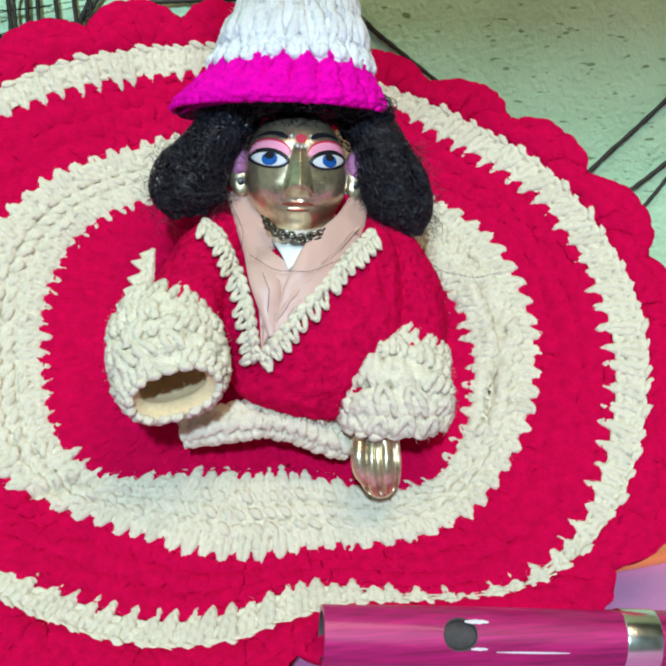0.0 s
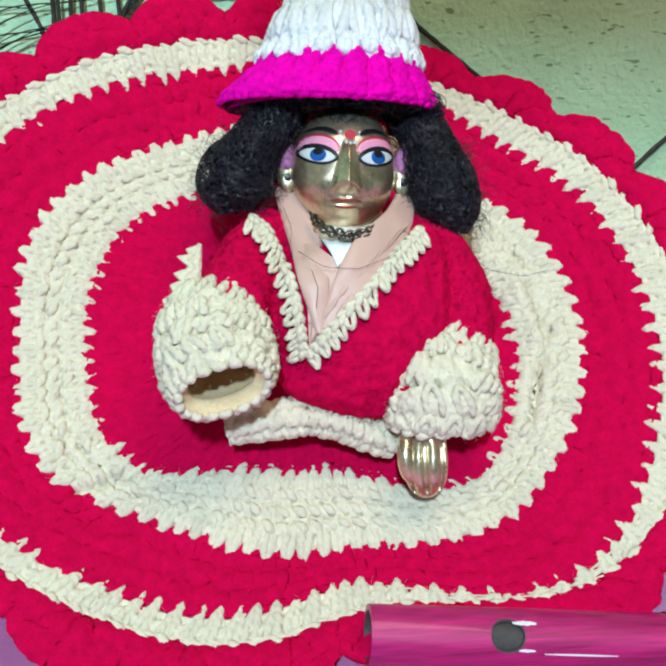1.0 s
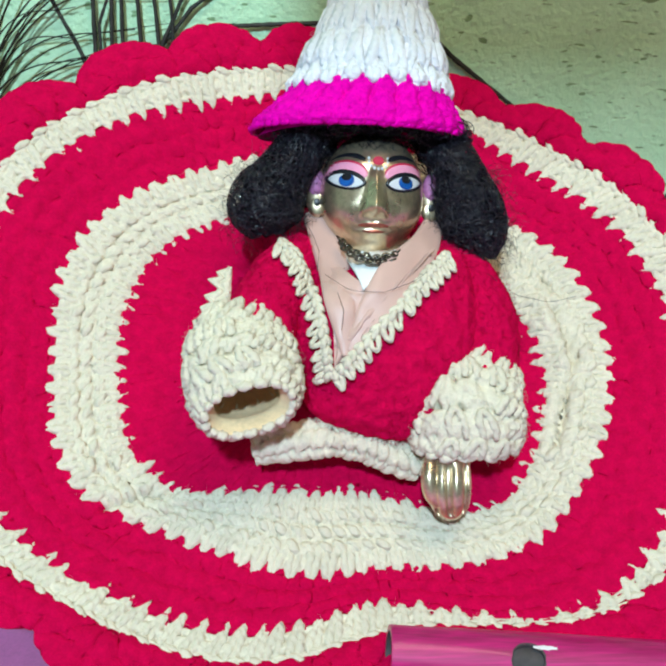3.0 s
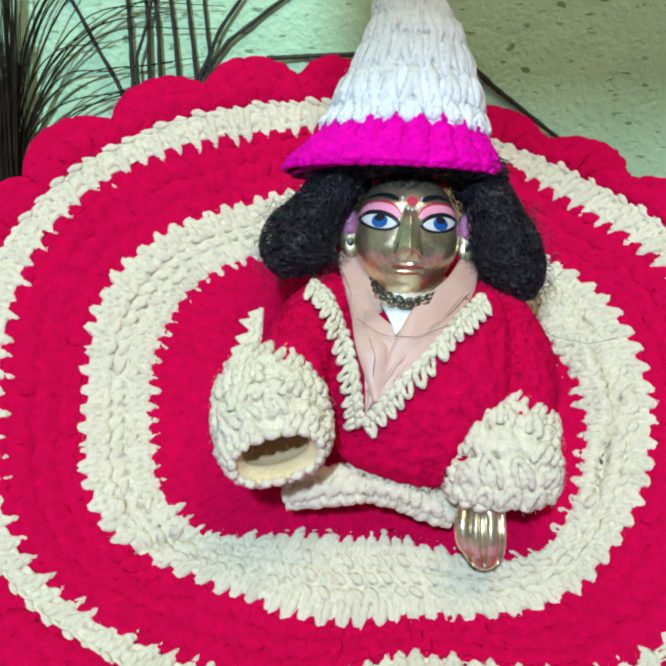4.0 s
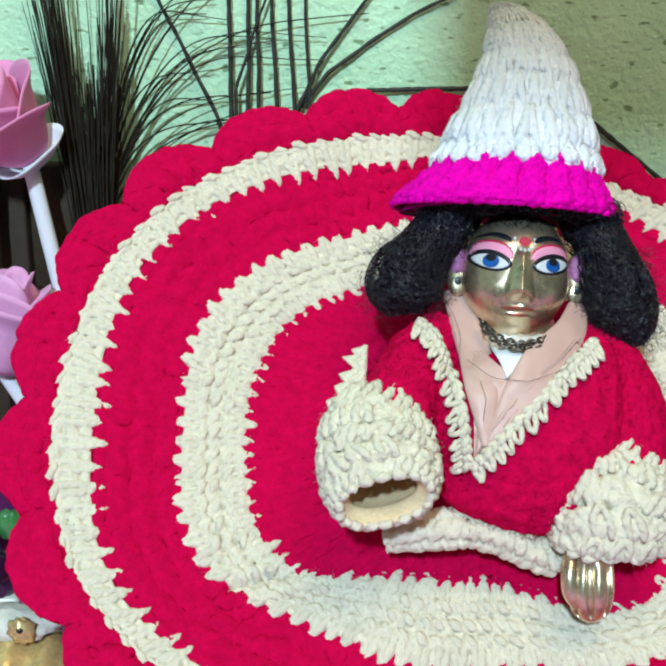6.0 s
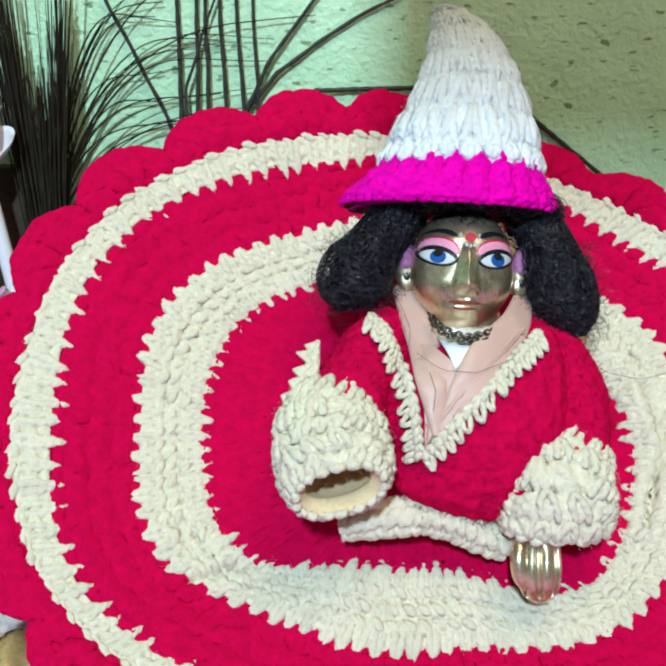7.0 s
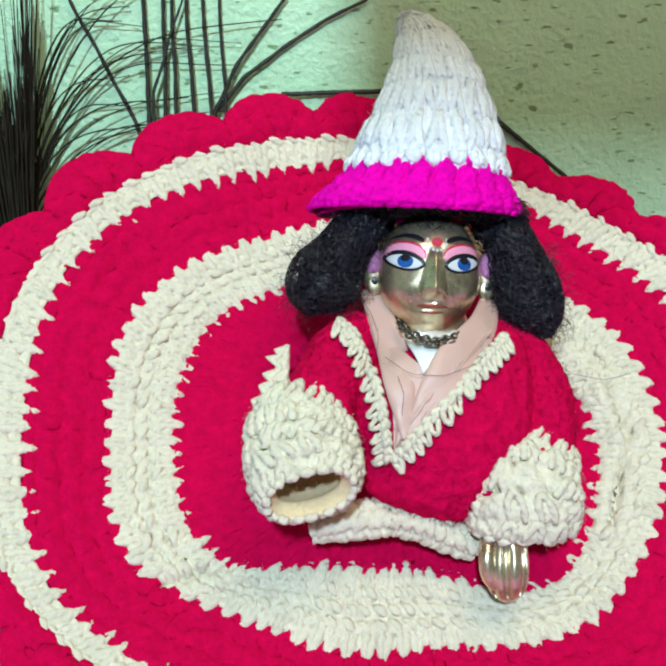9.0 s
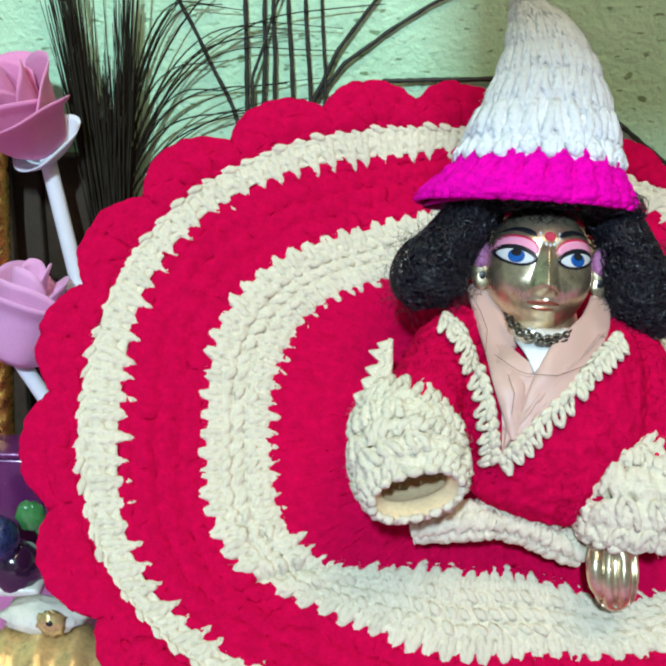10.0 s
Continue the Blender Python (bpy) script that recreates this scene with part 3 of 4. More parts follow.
# waistband, a cream ruffle under the bodice
WAIST = Loft([(*(-20.0, -28.0, 22.0), 3.2, 3), (*(-8.0, -25.4, 24.0), 4.4, 4), (*(3.2, -24.2, 24.0), 4.6, 4), (*(12.4, -26.0, 24.0), 4.6, 4), (*(20.0, -29.6, 23.0), 4.2, 4), (*(28.0, -33.6, 22.0), 3, 3)], 2.0)
b = Builder()
b.grid(WAIST.rows(30, 24, 0.0008), close=True, caps=True)
b.grid(fabric(lambda a, q: WAIST(q, a), 0.0, 1.0, 13, lambda a: -1.9, lambda a: 1.7 + 0.3 * bite(a), 3, 30, 0.0011, 0.0018, 0.0006, close=False))
part("waistband", b, M_CREAMBASE, dress, "cream crocheted waistband")
b = Builder()
BAND = [Vector((-26.8, 25.5, 14.0)), Vector((-28.6, 19.5, 18.5)), Vector((-30.6, 13.0, 22.0)), Vector((-33.4, 6.0, 25.0))]


def band(a, q):
    c = along(BAND, a)
    return bd(c + Vector((-0.95, 0.25, -0.35)) * q), BN


b.grid(fabric(band, 0.0, 1.0, 5, lambda a: -0.4 - 2.6 * min(1.0, a / 2.5), lambda a: 0.9 + 0.5 * a + 4.2 * bite(a, 1.0) * min(1.0, 0.4 + a / 3), 2, 24, 0.0010, 0.0012, 0.0008, close=False))
part("sleeve_trim", b, M_CREAMBASE, dress)

# inner shirt in the neckline
shirt = thing("inner_shirt", "dusty pink satin shirt tucked inside the dress neckline", "shirt")
b = Builder()
V_TOP_L, V_TOP_R, V_TIP = (-2.5, 31.5), (32.0, 30.0), (2.2, -4.6)
rows = []
for i in range(31):
    q = i / 30
    row = []
    for j in range(25):
        w = j / 24
        lx = V_TOP_L[0] * (1 - q) + V_TIP[0] * q + 1.6 * math.sin(math.pi * q)
        rx = V_TOP_R[0] * (1 - q) + V_TIP[0] * q - 1.2 * math.sin(math.pi * q)
        x = lx + (rx - lx) * w
        u = (V_TOP_L[1] * (1 - w) + V_TOP_R[1] * w) * (1 - q) + V_TIP[1] * q
        u -= 12.5 * math.sin(math.pi * w) ** 1.4 * (1 - q) ** 1.5
        fold = 0.0010 * math.sin(9 * w + 5 * q) * math.sin(math.pi * w) + 0.0008 * max(0.0, math.sin(16 * w - 3 * q)) ** 4
        row.append(on_cover(x, u, 0.0018 + 0.0020 * (1 - q) ** 2 + fold))
    rows.append(row)
b.grid(rows)
part("shirt_front", b, M_SATIN, shirt)


def lapel(line):
    """A soft folded band of satin that lies along the neckline."""
    secs = []
    for x, u, n, wide in line:
        hit = cover_tree.ray_cast(bd((x, u, 120)), -BN)[0]
        if hit is not None:
            n = max(n, (hit - BO).dot(BN) * 1000 + 1.6)
        secs.append((x, u, n, wide, 1.5))
    lo = Loft(secs, 2.6)
    b = Builder()
    rows = lo.rows(40, 44)
    for r in rows:
        for j, p in enumerate(r):
            r[j] = p + BN * (wobble(p, 90, 0.0010) + wobble(p, 240, 0.0003))
    b.grid(rows, close=True, caps=True)
    part("lapel", b, M_SATIN, shirt)


lapel([(*(-2.6, 41.5, 9.0), 2.6), (*(0.6, 32.9, 17.0), 4.0), (*(3.2, 24.0, 24.0), 4.5), (*(4.0, 15.5, 28.0), 4.4), (*(5.0, 7.1, 30.0), 3.0), (*(5.3, -0.5, 32.0), 1.2)])
lapel([(*(34.6, 39.6, 9.0), 2.8), (*(29.2, 30.5, 17.0), 4.6), (*(22.3, 22.1, 25.0), 7.0), (*(16.8, 15.5, 29.0), 6.2), (*(11.5, 7.7, 31.0), 4.4), (*(6.4, 0.7, 33.0), 1.4)])
b = Builder()
rows = []
A, Bq, Cq = (5.8, 29.8), (21.5, 29.4), (10.6, 17.6)
for i in range(9):
    q = i / 8
    rows.append([on_cover((A[0] * (1 - w) + Bq[0] * w) * (1 - q) + Cq[0] * q, (A[1] * (1 - w) + Bq[1] * w) * (1 - q) + Cq[1] * q, 0.0036) for w in [k / 8 for k in range(9)]])
b.grid(rows)
collar = part("collar_patch", b, M_COTTON, shirt, "white cotton patch at the throat")
md = collar.modifiers.new("thickness", "SOLIDIFY")
md.thickness = 0.0005

# ---- the brass figure: one plain mesh ----
FC = Vector((*(15.0, 45.5), 12.0))
FW, FH, FD = 15.5, 18.6, 18.5
CHIN = 17.3
TURN = radians(-3.0)


def gauss(x, s):
    return math.exp(-(x / s) ** 2)


def half_width(z):
    """Half the face's width at the height z: full at the cheeks, narrow at the jaw."""
    return FW * (1 - 0.16 * smoothstep(-1.0, -CHIN, z)) if z < 0 else FW


def face_depth(x, z):
    """How far forward the face lies at (x, z) mm from its middle."""
    q = 1 - (x / half_width(z)) ** 2 - (z / (FH if z > 0 else CHIN)) ** 2
    d = FD * max(q, 0.0) ** 0.42 * 0.86
    if -7.0 < z < 9.0:
        k = max(0.0, (6.5 - z) / 11.0)
        side = max(0.0, 1 - abs(x) / (1.7 + 2.6 * k)) ** 0.85
        d += smoothstep(9.0, 5.0, z) * smoothstep(-7.0, -3.2, z) * side * (1.4 + 3.0 * min(k, 1.0))
    d += gauss(x, 2.1) * gauss(z + 4.3, 1.6) * 0.5
    d += gauss(abs(x) - 3.0, 1.2) * gauss(z + 4.7, 1.2) * 0.7
    d -= gauss(abs(x) - 8.6, 4.2) * gauss(z - 3.0, 3.2) * 1.5
    d += gauss(abs(x) - 8.7, 3.6) * gauss(z - 2.9, 2.2) * 1.3
    d += gauss(abs(x) - 8.5, 3.6) * gauss(z + 4.5, 3.6) * 0.7
    d -= gauss(x, 1.0) * gauss(z + 6.9, 0.8) * 0.4
    d += gauss(x, 3.6) * gauss(z + 8.0, 0.8) * 0.45
    d -= gauss(x, 4.6) * gauss(z + 8.9, 0.45) * 0.5
    d += gauss(x, 3.0) * gauss(z + 10.1, 0.9) * 0.5
    d -= gauss(x, 3.6) * gauss(z + 12.0, 0.9) * 0.35
    d += gauss(x, 4.2) * gauss(z + 14.0, 2.2) * 0.6
    d += gauss(abs(x) - 7.5, 5.5) * gauss(z - 8.2, 1.3) * 0.5
    return d


def face_at(x, z, lift=0.0):
    y = face_depth(x, z) + lift
    c, s = math.cos(TURN), math.sin(TURN)
    z *= 1.08
    return bd(FC + Vector((x * c - z * s, x * s + z * c, y)))


fig = Builder()
rows = []
for i in range(61):
    r = math.sin(math.pi / 2 * i / 60)
    row = []
    for j in range(96):
        w = 2 * math.pi * j / 96
        x, z = math.sin(w), math.cos(w)
        zz = z * (FH if z > 0 else CHIN) * r
        ww = half_width(zz)
        row.append(face_at(x * ww * r, zz))
    rows.append(row)
for i in range(1, 13):
    a = math.pi / 2 * i / 12
    row = []
    for j in range(96):
        p = FC + (Vector((math.sin(2 * math.pi * j / 96) * FW, math.cos(2 * math.pi * j / 96) * (FH if math.cos(2 * math.pi * j / 96) > 0 else CHIN), 0))) * math.cos(a) * 0.98
        p.z -= 15 * math.sin(a)
        row.append(bd(p))
    rows.append(row)
fig.grid(rows, close=True)


def oval_body(c, rx, ru, rn, slot=0, turn=0.0, bend=0.0):
    rows = []
    for i in range(17):
        a = math.pi * i / 16
        row = []
        for j in range(24):
            w = 2 * math.pi * j / 24
            x, u, n = rx * math.sin(a) * math.cos(w), ru * math.cos(a), rn * math.sin(a) * math.sin(w)
            row.append(bd(Vector(c) + Vector((x * math.cos(turn) - u * math.sin(turn), x * math.sin(turn) + u * math.cos(turn), n + bend * x * x))))
        rows.append(row)
    fig.grid(rows, close=True, slot=slot)


def patch(outline, slot, lift, steps=7):
    """Enamel painted on the face inside an outline."""
    cx = sum(p[0] for p in outline) / len(outline)
    cz = sum(p[1] for p in outline) / len(outline)
    rows = [[face_at(cx + (x - cx) * k / steps, cz + (z - cz) * k / steps, lift) for x, z in outline] for k in range(1, steps + 1)]
    rows.insert(0, [face_at(cx + (x - cx) * 0.01, cz + (z - cz) * 0.01, lift) for x, z in outline])
    rows.append([face_at(x, z, -0.15) for x, z in outline])
    fig.grid(rows, close=True, slot=slot)


def almond(cx, cz, w, up, down, slant=0.0, n=20, sharp=1.25):
    pts = []
    for i in range(n):
        a = 2 * math.pi * i / n
        x, s = math.cos(a), math.sin(a)
        pts.append((cx + w * x, cz + slant * x + (up if s > 0 else down) * math.copysign(abs(s) ** sharp, s)))
    return pts


for sd in (-1, 1):
    ex, ez = 8.6 * sd, 3.6
    patch(almond(ex - 0.2 * sd, ez + 2.4, 6.0, 3.1, 1.6, 0.5 * sd, sharp=1.0), 7, 0.14)
    patch(almond(ex - 0.1 * sd, ez + 1.8, 6.0, 3.1, 1.6, 0.5 * sd, sharp=1.0), 4, 0.26)
    patch(almond(ex, ez + 0.1, 5.9, 2.8, 2.7, 0.8 * sd, sharp=1.2), 1, 0.40)
    patch(almond(ex, ez - 0.1, 4.9, 1.75, 1.9, 0.75 * sd, sharp=1.3), 2, 0.54)
    patch(almond(ex + 0.2, ez - 0.1, 2.2, 1.8, 1.75, 0, sharp=0.95), 3, 0.66)
    patch(almond(ex + 0.2, ez + 0.8, 1.4, 1.0, 1.0, 0, sharp=0.95), 1, 0.78)
    rows = []
    for i in range(19):
        q = i / 18
        half = 0.95 * (1 - q) ** 0.6 * min(1.0, 0.5 + 3 * q)
        mid_z = 7.9 + 2.7 * math.sin(math.pi * (0.16 + 0.62 * q))
        rows.append([face_at(sd * (3.2 + 9.6 * q), mid_z + half * w, 0.16 if abs(w) < 1 else -0.1) for w in (-1, -0.95, 0, 0.95, 1)])
    fig.grid(rows, slot=1)
    # ear with its pierced lobe
    ec = FC + Vector((sd * 17.0 + 0.8, 1.2 - sd * 0.9, 0.5))
    oval_body(ec, 3.4, 7.4, 2.2)
    oval_body(ec + Vector((sd * 0.2, 2.6, 1.1)), 2.6, 4.6, 1.6, 6)
    oval_body(ec + Vector((sd * -0.2, -4.0, 1.5)), 2.3, 3.1, 0.7)
    oval_body(ec + Vector((sd * 0.0, -3.0, 2.25)), 1.0, 1.2, 0.25, 1)
patch(almond(0.5, 9.0, 1.6, 1.25, 1.25, 0, sharp=1.0), 5, 0.14)
for i in range(9):
    w = math.pi * (0.95 + 1.1 * i / 8)
    patch(almond(0.5 + 2.8 * math.cos(w), 9.3 + 2.6 * math.sin(w), 0.42, 0.5, 0.5, 0, n=8, sharp=1.0), 2, 0.10, 2)
patch(almond(0, -8.3, 4.6, 0.75, 0.6, 0, sharp=1.2), 9, 0.05)
patch(almond(0, -9.7, 3.4, 0.35, 0.6, 0, sharp=1.2), 9, 0.05)
# neck and chest under the shirt
nk = Loft([(*(15.9, 39.6, 8.0), 10, 8), (*(16.0, 32.4, 10.0), 11.5, 8.5), (*(15.7, 27.2, 12.0), 13, 9), (*(15.2, 21.5, 13.0), 17, 8)])
fig.grid(nk.rows(14, 40), close=True)
# the raised forearm and its closed fist with grooved fingers
hand = Loft([(*(36.3, -24.0, 27.0), 5.2, 4.8), (*(35.5, -30.5, 29.0), 5.9, 5.2), (*(35.1, -36.5, 31.0), 6.4, 5.5), (*(35.3, -41.0, 31.0), 6.0, 5.2), (*(35.7, -44.5, 30.0), 4.8, 4.0), (*(36.0, -47.0, 29.0), 2.2, 1.9)], 2.4)
rows = hand.rows(40, 64)
for i, r in enumerate(rows):
    k = smoothstep(9, 14, i) * (1 - smoothstep(30, 36, i))
    for j, p in enumerate(r):
        phi = 2 * math.pi * j / 64
        phi = phi - 2 * math.pi if phi > math.pi else phi
        if abs(phi) < 1.5:
            dent = max(0.0, math.cos((phi + 0.1) * 8.4)) ** 1.6
            r[j] = p - BN * 0.0024 * k * dent
fig.grid(rows, close=True, caps=True)
thumb = Loft([(*(29.8, -29.5, 32.0), 2, 2), (*(29.0, -34.5, 34.0), 2.4, 2.4), (*(29.6, -39.5, 34.0), 2.2, 2.2), (*(31.6, -43.0, 33.0), 1.3, 1.3)])
fig.grid(thumb.rows(14, 20), close=True, caps=True)
# seat of the figure, hidden inside the dress
base = Loft([(*(15.1, -20.1, 6.0), 12, 8), (*(16.7, -32.8, -8.0), 16, 8), (*(20.2, -60.1, -40.0), 20, 12), (0.0, -70.0, -50.0, 20, 14)])
fig.grid(base.rows(10, 32), close=True, caps=True)
figure = part("brass_figurine", fig, [M_BRASS, M_INK, M_EYEWHITE, M_IRIS, M_LID, M_MARK, M_EARPAINT, M_MARK, M_EYEWHITE, M_LIP])
tagged(figure, "polished brass figurine with painted blue eyes and red mark", "figurine")

# chain round the neck
chain = thing("chain_necklace", "tarnished silver chain round the figurine's neck", "necklace")
LINE = [Vector((4.6, 32.4, 25.0)), Vector((8.0, 28.2, 31.0)), Vector((13.8, 26.2, 34.0)), Vector((19.6, 27.2, 32.5)), Vector((24.5, 31.0, 26.0))]


LINKS = 17
for i in range(LINKS):
    for row_i in range(2):
        q = (i + 0.5 * row_i) / LINKS
        c = along(LINE, q) + Vector((0, -1.4 * row_i + 0.6, 0.5))
        d = (along(LINE, q + 0.03) - along(LINE, q - 0.03)).normalized()
        side = d.cross(Vector((0, 0.3, 1))).normalized() if i % 2 else Vector((0, 0, 1))
        b = Builder()
        b.tube([bd(c + d * 1.25 * math.cos(w) + side * 0.75 * math.sin(w)) for w in [2 * math.pi * k / 10 for k in range(11)]], [0.00036] * 11, 5)
        part("link", b, M_CHAIN, chain)

# ---- the curly wig ----
wig = thing("curly_wig", "short black curly doll wig under the cap", "wig")
LOBES = [
    Loft([(*(-3.0, 67.3, 13.0), 5.5, 8), (*(-5.6, 60.8, 14.0), 6.0, 8.5), (*(-11.4, 52.2, 14.0), 7.2, 9), (*(-15.8, 45.2, 14.0), 9.8, 9), (*(-16.6, 40.0, 14.0), 8.8, 7.5), (*(-16.2, 35.5, 14.0), 3.5, 3)]),
    Loft([(*(37.5, 63.0, 10.0), 5, 7), (*(39.6, 56.7, 12.0), 6.2, 8), (*(42.2, 48.2, 13.0), 8, 9), (*(45.2, 40.5, 14.0), 8.6, 8), (*(46.8, 33.4, 14.0), 7.4, 7), (*(47.6, 28.0, 14.0), 3, 3)]),
    Loft([(*(-0.8, 68.0, 8.0), 6, 7), (*(-2.1, 60.3, 7.0), 5.5, 7), (*(-4.9, 52.9, 3.0), 3.2, 5), (*(-6.4, 45.2, 1.0), 2, 3)]),
    Loft([(*(33.5, 66.2, 9.0), 7, 8), (*(36.0, 59.1, 7.0), 5, 7), (*(43.0, 51.7, 3.0), 3.4, 5), (*(44.8, 42.5, 1.0), 3, 3)]),
    Loft([(*(-10.7, 66.0, 13.0), 4, 7), (*(1.6, 67.6, 18.5), 3.8, 8), (*(15.1, 68.0, 20.0), 3.4, 8), (*(29.2, 66.8, 18.5), 3.8, 8), (*(40.5, 64.4, 12.0), 4, 7)]),
]
b = Builder()
for k, lo in enumerate(LOBES):
    rs = lo.rows(26, 40, 0.0006)
    for r in rs:
        for j, p in enumerate(r):
            r[j] = p + Vector((wobble(p, 230, 0.0034), wobble(p, 240, 0.0020), wobble(p, 200, 0.0032)))
    b.grid(rs, close=True, caps=True)
part("hair_mass", b, M_HAIRBASE, wig)
b = Builder()
for k, lo in enumerate(LOBES):
    for i in range((1500, 1500, 300, 300, 420)[k]):
        t, phi = random.random() ** 0.9, random.uniform(-2.2, 2.2)
        p0, n = lo(phi, t * 0.95)
        axis = Vector((random.gauss(0, 1), random.gauss(0, 0.5), random.gauss(0, 1))).normalized()
        e1 = (n.cross(axis)).normalized()
        R = random.uniform(0.0015, 0.0050)
        turn, drift = random.uniform(1.6, 5.0), random.uniform(-0.006, 0.006)
        ph = random.uniform(0, 6.28)
        pts = []
        for q in range(13):
            w = ph + turn * q / 12
            f = q / 12
            out = 0.0009 + 0.0008 * math.sin(3 * f + i)
            if k == 4:
                t2, f2 = min(1, max(0, t + 0.06 * math.sin(w))), phi + 0.5 * math.cos(w)
            else:
                t2 = min(0.99, max(0.0, t + R * 18 * math.sin(w) + drift * 14 * f))
                f2 = phi + R * 95 * math.cos(w) + drift * 40 * f
            p, nn = lo(f2, t2)
            pts.append(p + nn * out)
        rad = random.uniform(0.00008, 0.00019)
        b.tube(pts, [rad] * 12 + [rad * 0.4], 3)
tagged(part("curly_hair", b, M_HAIR, wig), kind="stuff")
b = Builder()
for k, lo in enumerate(LOBES[:2]):
    for i in range(300):
        t, phi = random.uniform(0.1, 1.0), random.choice((-1, 1)) * random.uniform(0.9, 2.0)
        if k == 1:
            t = random.uniform(0.35, 1.0)
        p0, n = lo(phi, t)
        d = (n + Vector((random.gauss(0, 0.6), random.gauss(0, 0.4), random.gauss(-0.2, 0.6)))).normalized()
        s = d.cross(Vector((random.random(), random.random(), random.random()))).normalized()
        L, R = random.uniform(0.003, 0.008), random.uniform(0.0006, 0.0022)
        turn, ph = random.uniform(3, 8), random.uniform(0, 6)
        s2 = d.cross(s)
        pts = [p0 + d * (L * q / 12) + (s * (math.cos(ph + turn * q / 12) - math.cos(ph)) + s2 * (math.sin(ph + turn * q / 12) - math.sin(ph))) * R for q in range(13)]
        b.tube(pts, [0.00005] * 13, 3)
# wisps over the forehead and on the collar
for i in range(60):
    x = random.uniform(-13, 13)
    z = 16.8
    pts = []
    L, bend = random.uniform(2, 5), random.uniform(-3, 3)
    for q in range(9):
        f = q / 8
        pts.append(face_at(max(-14, min(14, x + bend * f + 1.2 * math.sin(5 * f + i))), z - L * f, 0.9 - 0.3 * f))
    b.tube(pts, [0.00006] * 9, 3)
for pts_px in ([(-5.6, 39.5, 22.0), (-2.9, 33.8, 27.0), (-1.3, 28.8, 30.0), (-2.2, 22.8, 34.0)], [(0.0, 22.2, 36.0), (6.7, 17.5, 40.0), (16.1, 17.1, 40.0), (24.7, 20.1, 38.0), (31.7, 25.1, 32.0)], [(3.2, 17.0, 40.0), (4.8, 12.3, 41.0), (4.1, 6.6, 42.0)], [(47.7, 22.6, 26.0), (58.2, 16.8, 14.0), (70.3, 14.6, 8.0), (79.6, 16.5, 4.0)]):
    line = [Vector(p) for p in pts_px]
    b.tube([bd(along(line, q / 14)) for q in range(15)], [0.00007] * 15, 4)
tagged(part("stray_hair", b, M_HAIR, wig), kind="stuff")

# ---- the knitted cap ----
cap = thing("knitted_cap", "pointed white knitted cap with a magenta brim", "cap")
CROWN = Loft([(*(14.9, 75.6), 11, 22.7, 19.5), (*(15.3, 79.3), 11, 22.3, 19), (*(16.2, 86.8), 10, 20.2, 16.5), (*(17.4, 95.2), 8, 17.2, 14), (*(18.2, 103.1), 6, 14.6, 12),
              (*(18.2, 109.8), 4, 12.4, 10.4), (*(17.4, 116.6), 2, 10.2, 8.4), (*(15.8, 122.4), 0, 7.8, 6.4), (*(12.8, 126.8), -1, 4.8, 4.4), (*(10.0, 129.2), -1, 1.8, 1.8)], level=True)
b = Builder()
b.grid(fabric(CROWN, 0, 2 * math.pi, 24, lambda a: 0.0, lambda a: 0.985, 10, 120, 0.0008, 0.0016, 0.0004, pattern=purl, per=10, rough=0.0006), close=True)
crown = part("crown", b, M_WHITEBASE, cap, "lilac-white ribbed knitted crown")
b = Builder()
b.rough = 0.4
COLUMNS, CAP_ROWS = 22, 7
for row_n in range(CAP_ROWS):
    b0, b1 = row_n / CAP_ROWS, (row_n + 1.25) / CAP_ROWS
    around = CROWN.section((b0 + b1) / 2)[3] * 0.001 * 2 * math.pi / COLUMNS
    for i in range(COLUMNS):
        v_stitch(b, CROWN, 2 * math.pi * (i + 0.5) / COLUMNS, -2 * math.pi / COLUMNS, min(b1, 0.99), b0, min(0.0017, around * 0.28), 0.0009, spread=0.95, jitter=0.16)
tagged(part("crown_stitching", b, M_WHITE, crown), kind="stuff")
b = Builder()
fuzz(b, CROWN, 700, (-1.7, 1.7), (0.05, 0.95), lift=0.003)
tagged(part("crown_fuzz", b, M_WHITE, cap), kind="stuff")
BRIM = Loft([(*(11.2, 64.7), 12, 31.4, 21.5), (*(12.0, 68.2), 12, 28.6, 21.5), (*(13.2, 71.8), 12, 25.4, 21.0), (*(14.5, 76.2), 11, 22.4, 20.2), (*(14.7, 80.1), 11, 21.6, 19.2)], level=True)
b = Builder()
b.grid(fabric(BRIM, 0, 2 * math.pi, 22, lambda a: 0.0, lambda a: 0.76 + 0.20 * max(0.0, math.sin(math.pi * (a - math.floor(a)))) ** 0.6 * (0.7 + 0.3 * math.sin(a * 5.1)), 2, 44, 0.0008, 0.0022, 0.0014, rough=0.0006,
              pattern=lambda a, b: (max(0.0, math.sin(math.pi * (a - math.floor(a)))) ** 0.5, math.exp(-(min(a - math.floor(a), 1 - a + math.floor(a)) / 0.08) ** 2) * math.exp(-((b - 1.45) / 0.35) ** 2)), per=14), close=True)
b.grid(BRIM.rows(20, 60, 0.0022, 0.0, 0.7)[::-1], close=True)
part("brim", b, M_MAGENTABASE, cap, "magenta wool brim")
b = Builder()
fuzz(b, BRIM, 700, (-1.7, 1.7), (0.0, 0.9), lift=0.003)
b.rough = 0.5
chain_row(b, BRIM, 0, 2 * math.pi, 52, 0.03, 0.0010, 0.0006, db=0.03)
tagged(part("brim_stitching", b, M_MAGENTA, cap), kind="stuff")

